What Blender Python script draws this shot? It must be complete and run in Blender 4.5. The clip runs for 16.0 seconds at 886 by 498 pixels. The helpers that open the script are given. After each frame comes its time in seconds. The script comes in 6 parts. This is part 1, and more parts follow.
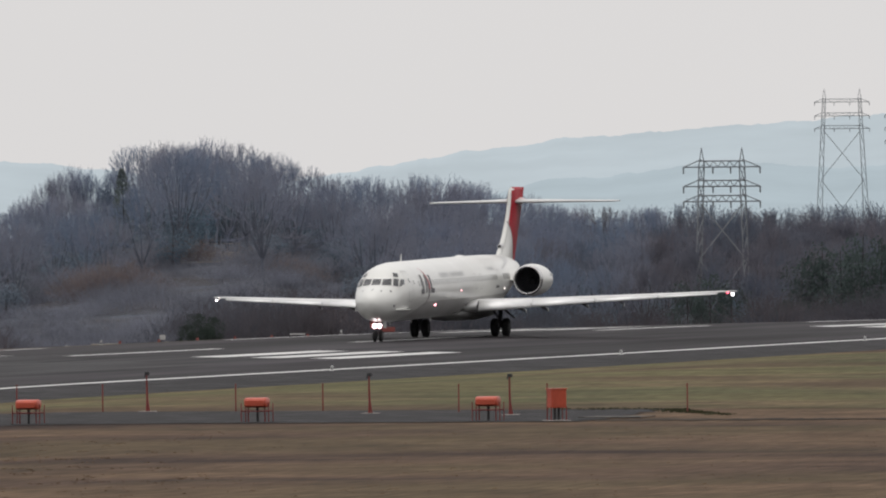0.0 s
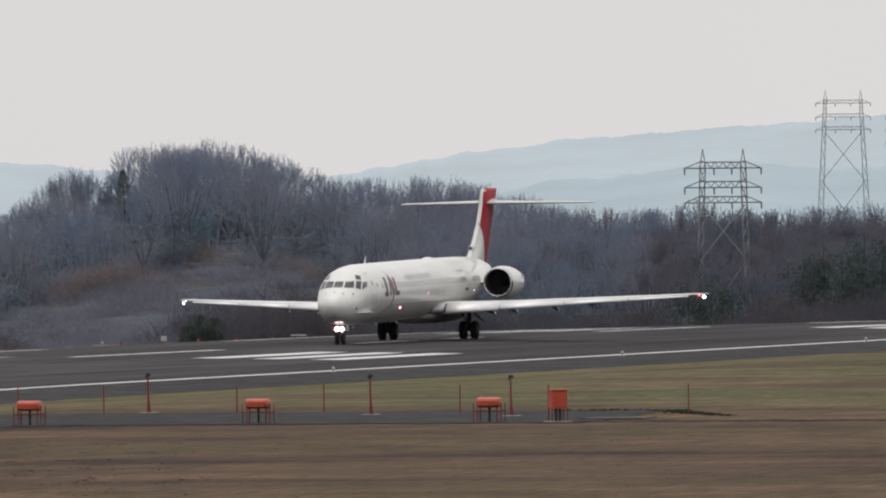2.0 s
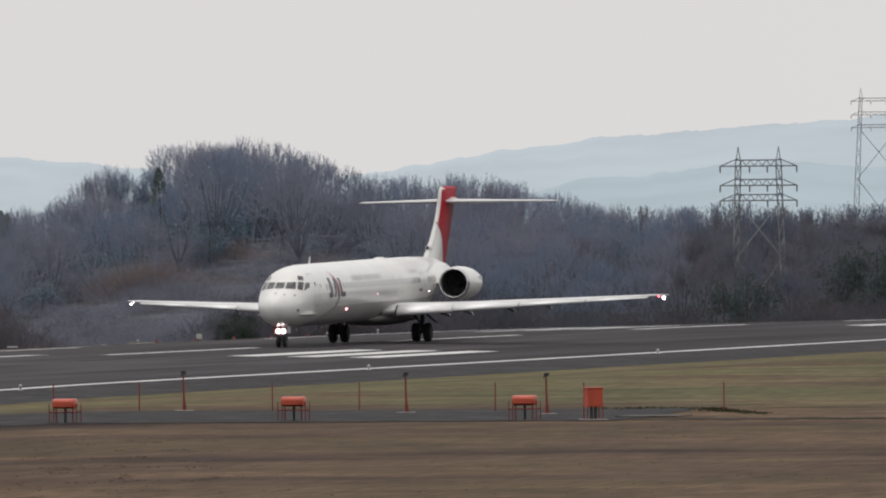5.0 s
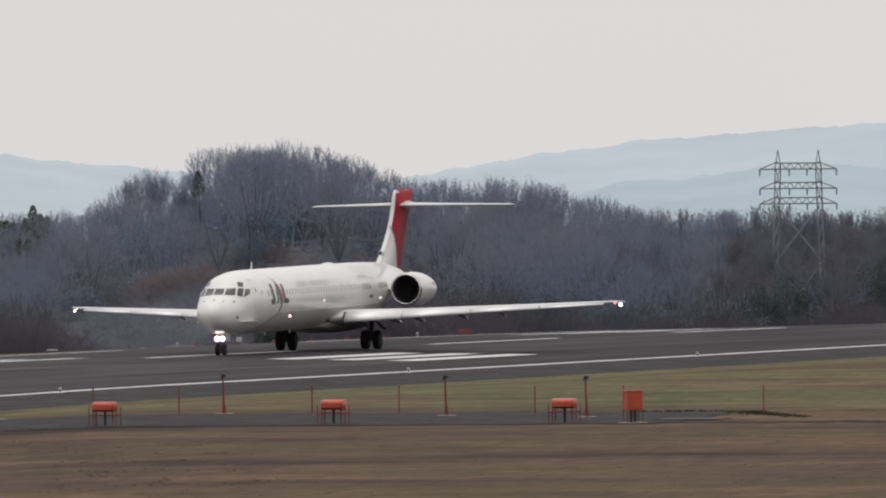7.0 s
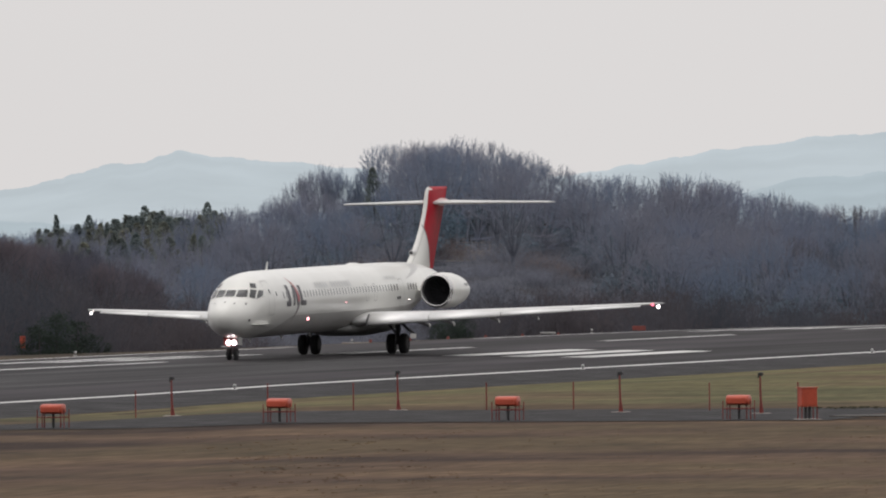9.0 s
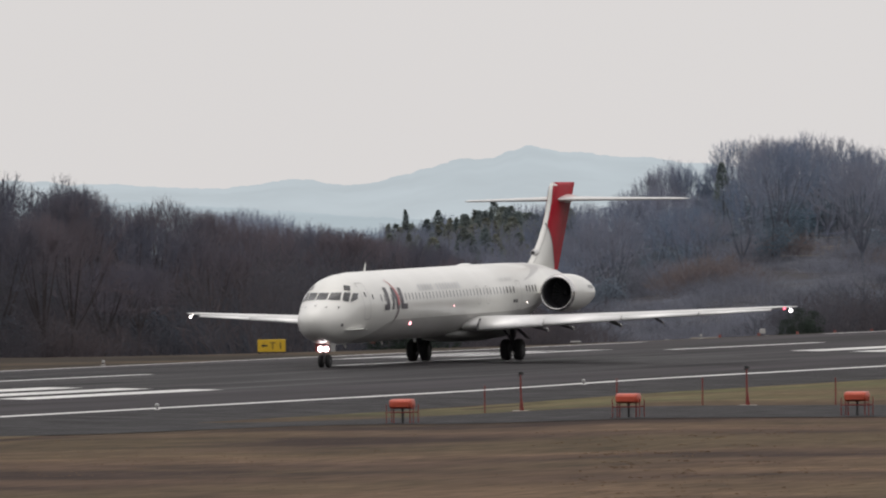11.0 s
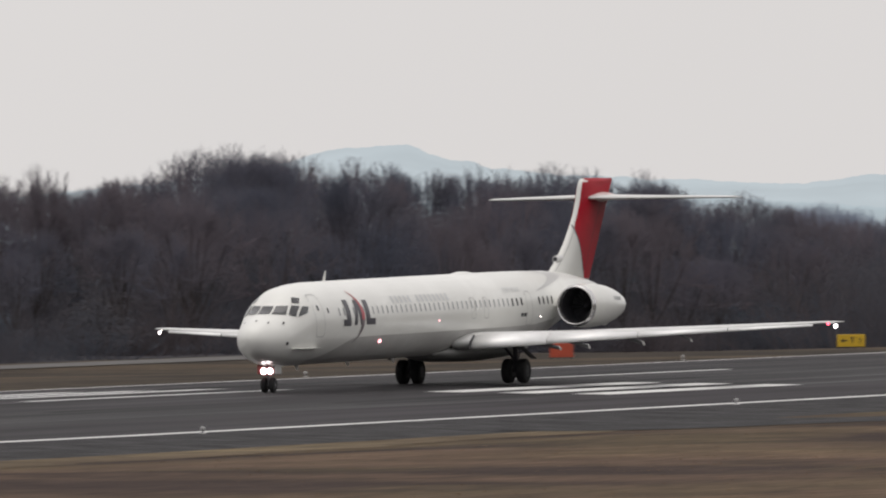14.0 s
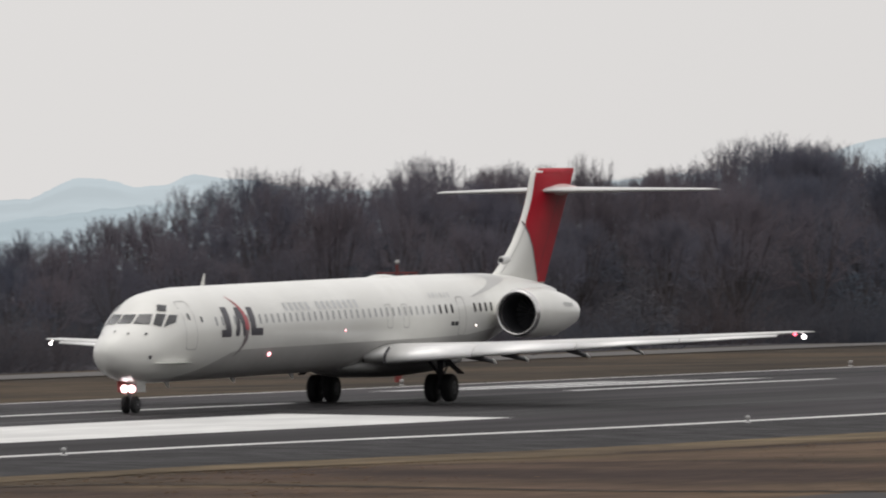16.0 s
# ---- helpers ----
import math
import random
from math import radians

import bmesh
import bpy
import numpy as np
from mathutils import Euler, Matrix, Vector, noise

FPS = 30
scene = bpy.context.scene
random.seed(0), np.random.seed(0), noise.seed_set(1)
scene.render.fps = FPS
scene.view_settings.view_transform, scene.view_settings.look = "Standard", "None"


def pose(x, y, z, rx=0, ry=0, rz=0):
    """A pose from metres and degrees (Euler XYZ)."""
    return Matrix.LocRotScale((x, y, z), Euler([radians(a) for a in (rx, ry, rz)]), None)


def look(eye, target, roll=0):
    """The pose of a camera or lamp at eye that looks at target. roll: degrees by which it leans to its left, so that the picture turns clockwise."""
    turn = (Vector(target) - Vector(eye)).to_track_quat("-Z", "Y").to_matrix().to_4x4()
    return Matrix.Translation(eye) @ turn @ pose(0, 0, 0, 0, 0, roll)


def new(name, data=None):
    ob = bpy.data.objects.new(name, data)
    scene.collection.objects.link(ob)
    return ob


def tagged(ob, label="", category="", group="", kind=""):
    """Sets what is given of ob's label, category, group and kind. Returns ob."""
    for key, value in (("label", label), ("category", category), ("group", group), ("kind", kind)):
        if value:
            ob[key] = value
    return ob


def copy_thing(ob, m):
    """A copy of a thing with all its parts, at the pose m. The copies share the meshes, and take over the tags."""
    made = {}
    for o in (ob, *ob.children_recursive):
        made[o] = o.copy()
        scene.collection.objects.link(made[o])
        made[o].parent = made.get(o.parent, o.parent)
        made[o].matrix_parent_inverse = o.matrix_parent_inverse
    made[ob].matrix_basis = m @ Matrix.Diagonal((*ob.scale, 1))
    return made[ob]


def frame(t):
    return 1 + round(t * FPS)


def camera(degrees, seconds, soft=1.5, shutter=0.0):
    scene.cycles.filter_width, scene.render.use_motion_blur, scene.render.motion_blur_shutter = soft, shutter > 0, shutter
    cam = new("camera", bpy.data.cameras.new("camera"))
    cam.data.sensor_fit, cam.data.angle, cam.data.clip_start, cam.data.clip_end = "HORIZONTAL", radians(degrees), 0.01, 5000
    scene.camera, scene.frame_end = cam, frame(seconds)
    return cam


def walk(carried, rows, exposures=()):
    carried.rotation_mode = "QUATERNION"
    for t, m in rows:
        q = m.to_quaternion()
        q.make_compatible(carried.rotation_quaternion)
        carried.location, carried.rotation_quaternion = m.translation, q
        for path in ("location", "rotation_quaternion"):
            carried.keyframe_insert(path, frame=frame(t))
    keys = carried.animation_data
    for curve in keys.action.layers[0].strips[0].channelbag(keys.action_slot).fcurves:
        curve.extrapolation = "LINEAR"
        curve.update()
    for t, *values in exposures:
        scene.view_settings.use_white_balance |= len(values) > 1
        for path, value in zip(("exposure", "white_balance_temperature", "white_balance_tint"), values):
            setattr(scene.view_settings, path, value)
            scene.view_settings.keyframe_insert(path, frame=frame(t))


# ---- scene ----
# A twin-jet with a T-tail rolls down a crowned runway under an overcast sky; a long lens on a
# terrace follows it. X to the right, Y along the runway away from the eye, Z up. Metres.

# ---------------------------------------------------------------- camera
EYE = (0.0, 0.0, 7.70)
ROLL = 0.551
cam = camera(4.0755, 16.0, soft=2.05, shutter=0.35)
PAN = [
    (0, 14.7844, -0.1672), (0.5, 14.7828, -0.1684), (1, 14.8158, -0.1728), (1.5, 14.8061, -0.1641),
    (2, 14.7896, -0.1619), (2.5, 14.7974, -0.1652), (3, 14.7982, -0.1540), (3.5, 14.7972, -0.1422),
    (4, 14.8085, -0.1493), (4.5, 14.8901, -0.1668), (7, 15.1355, -0.1542), (7.5, 15.3086, -0.1504),
    (8, 15.5756, -0.1533), (8.5, 15.7931, -0.1607), (9, 15.9380, -0.1622), (9.5, 16.1714, -0.1696),
    (10, 16.7593, -0.1737), (12.5, 18.2163, -0.1467), (13, 18.6083, -0.1410), (13.5, 19.2128, -0.1501),
    (14, 20.2111, -0.1676), (14.5, 20.5557, -0.1766), (15, 21.1648, -0.1665), (15.5, 22.0603, -0.1740),
    (16, 22.7187, -0.1941),
]
walk(cam, [(t, pose(*EYE, 90 + pitch, ROLL, yaw)) for t, yaw, pitch in PAN],
     exposures=[(0, 0.05, 6440, 10.6), (9, 0.05, 6480, 11.4), (12.5, 0.0, 6530, 11.6), (13.5, -0.02, 6540, 11.6), (14.5, 0.11, 6500, 11.0), (15.5, 0.12, 6500, 10.8), (16, 0.07, 6490, 10.2)])

# ---------------------------------------------------------------- light
world = bpy.data.worlds.new("overcast_sky")
scene.world = world
world.use_nodes = True
wn, wl = world.node_tree.nodes, world.node_tree.links
wn.clear()
sky = wn.new("ShaderNodeTexSky")
sky.sky_type, sky.sun_disc = "NISHITA", False
sky.sun_elevation, sky.sun_rotation = radians(83), radians(248)
sky.dust_density, sky.air_density = 6.0, 1.0
sky_bg = wn.new("ShaderNodeBackground")
sky_bg.inputs["Strength"].default_value = 0.012
cloud_bg = wn.new("ShaderNodeBackground")
cloud_noise = wn.new("ShaderNodeTexNoise")
cloud_noise.inputs["Scale"].default_value = 5.0
cloud_noise.inputs["Detail"].default_value = 4.0
cloud_ramp = wn.new("ShaderNodeValToRGB")
cloud_ramp.color_ramp.elements[0].color = (0.640, 0.624, 0.612, 1)
cloud_ramp.color_ramp.elements[1].color = (0.735, 0.720, 0.706, 1)
cloud_bg.inputs["Strength"].default_value = 1.0
both = wn.new("ShaderNodeAddShader")
out = wn.new("ShaderNodeOutputWorld")
wl.new(sky.outputs[0], sky_bg.inputs[0])
wl.new(cloud_noise.outputs[0], cloud_ramp.inputs[0])
# an overcast sky grows brighter towards the zenith
sky_co, sky_xyz, sky_rise, sky_gain = wn.new("ShaderNodeTexCoord"), wn.new("ShaderNodeSeparateXYZ"), wn.new("ShaderNodeMapRange"), wn.new("ShaderNodeMixRGB")
sky_rise.inputs[3].default_value, sky_rise.inputs[4].default_value = 1.0, 1.40
sky_gain.blend_type = "MULTIPLY"
sky_gain.inputs[0].default_value = 1.0
wl.new(sky_co.outputs["Generated"], sky_xyz.inputs[0])
wl.new(sky_xyz.outputs[2], sky_rise.inputs[0])
wl.new(cloud_ramp.outputs[0], sky_gain.inputs[1])
wl.new(sky_rise.outputs[0], sky_gain.inputs[2])
wl.new(sky_gain.outputs[0], cloud_bg.inputs[0])
wl.new(sky_bg.outputs[0], both.inputs[0])
wl.new(cloud_bg.outputs[0], both.inputs[1])
wl.new(both.outputs[0], out.inputs[0])

sun_data = bpy.data.lights.new("sun", "SUN")
sun_data.energy, sun_data.angle, sun_data.color = 0.62, radians(50), (1.0, 0.97, 0.93)
sun = new("sun", sun_data)
sun.matrix_world = look((0, 0, 0), (0.10, 0.04, -0.98))


# ---------------------------------------------------------------- materials
def material(name, base, rough=0.6, metal=0.0, vary=0.12, scale=3.0, detail=5.0, stretch=(1, 1, 1), bump=0.0,
             bump_scale=40.0, second=None, second_scale=0.3, per_object=0.0, coat=0.0, emit=None, power=0.0, spec=0.5, thin=0.0, rough_vary=0.0, patch=None, patch_scale=0.07):
    """A procedural surface: base colour with two scales of variation, gloss and fine relief."""
    m = bpy.data.materials.new(name)
    m.use_nodes = True
    n, l = m.node_tree.nodes, m.node_tree.links
    bsdf = n["Principled BSDF"]
    bsdf.inputs["Roughness"].default_value = rough
    bsdf.inputs["Metallic"].default_value = metal
    bsdf.inputs["Coat Weight"].default_value = coat
    bsdf.inputs["Coat Roughness"].default_value = 0.18
    bsdf.inputs["Specular IOR Level"].default_value = spec
    co = n.new("ShaderNodeTexCoord")
    mp = n.new("ShaderNodeMapping")
    mp.inputs["Scale"].default_value = stretch
    l.new(co.outputs["Object"], mp.inputs["Vector"])
    fine = n.new("ShaderNodeTexNoise")
    fine.inputs["Scale"].default_value, fine.inputs["Detail"].default_value = scale, detail
    l.new(mp.outputs[0], fine.inputs["Vector"])
    broad = n.new("ShaderNodeTexNoise")
    broad.inputs["Scale"].default_value, broad.inputs["Detail"].default_value = second_scale, 3.0
    l.new(mp.outputs[0], broad.inputs["Vector"])
    ramp = n.new("ShaderNodeValToRGB")
    lo = tuple(max(0, c * (1 - vary)) for c in base) + (1,)
    hi = tuple(min(1, c * (1 + vary)) for c in base) + (1,)
    ramp.color_ramp.elements[0].position, ramp.color_ramp.elements[1].position = 0.3, 0.7
    ramp.color_ramp.elements[0].color, ramp.color_ramp.elements[1].color = lo, hi
    l.new(fine.outputs[0], ramp.inputs[0])
    colour = ramp.outputs[0]
    mix = n.new("ShaderNodeMixRGB")
    other = second if second else tuple(c * (1 - 0.5 * vary) for c in base)
    mix.inputs[2].default_value = (*other, 1)
    band = n.new("ShaderNodeValToRGB")
    band.color_ramp.elements[0].position, band.color_ramp.elements[1].position = 0.42, 0.62
    l.new(broad.outputs[0], band.inputs[0])
    l.new(band.outputs[0], mix.inputs[0])
    l.new(colour, mix.inputs[1])
    colour = mix.outputs[0]
    if patch:
        # tints that differ from one part of the wood to the next
        geo, pn, pr, pm = n.new("ShaderNodeNewGeometry"), n.new("ShaderNodeTexNoise"), n.new("ShaderNodeValToRGB"), n.new("ShaderNodeMixRGB")
        pn.inputs["Scale"].default_value, pn.inputs["Detail"].default_value = patch_scale, 2.0
        l.new(geo.outputs["Position"], pn.inputs["Vector"])
        pr.color_ramp.elements[0].position, pr.color_ramp.elements[1].position = 0.34, 0.66
        while len(pr.color_ramp.elements) < len(patch):
            pr.color_ramp.elements.new(0.5)
        for i, c in enumerate(patch):
            pr.color_ramp.elements[i].position = 0.34 + 0.32 * i / (len(patch) - 1)
            pr.color_ramp.elements[i].color = (*c, 1)
        l.new(pn.outputs[0], pr.inputs[0])
        pm.blend_type = "MULTIPLY"
        pm.inputs[0].default_value = 1.0
        l.new(colour, pm.inputs[1])
        l.new(pr.outputs[0], pm.inputs[2])
        colour = pm.outputs[0]
    if per_object:
        info = n.new("ShaderNodeObjectInfo")
        hsv = n.new("ShaderNodeHueSaturation")
        span = n.new("ShaderNodeMapRange")
        span.inputs[3].default_value, span.inputs[4].default_value = 1 - per_object, 1 + per_object
        l.new(info.outputs["Random"], span.inputs[0])
        l.new(span.outputs[0], hsv.inputs["Value"])
        l.new(colour, hsv.inputs["Color"])
        colour = hsv.outputs[0]
    l.new(colour, bsdf.inputs["Base Color"])
    if rough_vary:
        rv = n.new("ShaderNodeMapRange")
        rv.inputs[1].default_value, rv.inputs[2].default_value = 0.3, 0.7
        rv.inputs[3].default_value, rv.inputs[4].default_value = rough + rough_vary, rough - rough_vary
        l.new(fine.outputs[0], rv.inputs[0])
        l.new(rv.outputs[0], bsdf.inputs["Roughness"])
    if bump:
        bn = n.new("ShaderNodeTexNoise")
        bn.inputs["Scale"].default_value, bn.inputs["Detail"].default_value = bump_scale, 4.0
        l.new(mp.outputs[0], bn.inputs["Vector"])
        bp = n.new("ShaderNodeBump")
        bp.inputs["Strength"].default_value, bp.inputs["Distance"].default_value = bump, 0.03
        l.new(bn.outputs[0], bp.inputs["Height"])
        l.new(bp.outputs[0], bsdf.inputs["Normal"])
    if thin:
        # light passes through fine twigs and blades from the far side
        tr, ms = n.new("ShaderNodeBsdfTranslucent"), n.new("ShaderNodeMixShader")
        l.new(colour, tr.inputs["Color"])
        ms.inputs[0].default_value = thin
        l.new(bsdf.outputs[0], ms.inputs[1])
        l.new(tr.outputs[0], ms.inputs[2])
        l.new(ms.outputs[0], n["Material Output"].inputs[0])
    if emit:
        bsdf.inputs["Emission Color"].default_value = (*emit, 1)
        bsdf.inputs["Emission Strength"].default_value = power
    return m


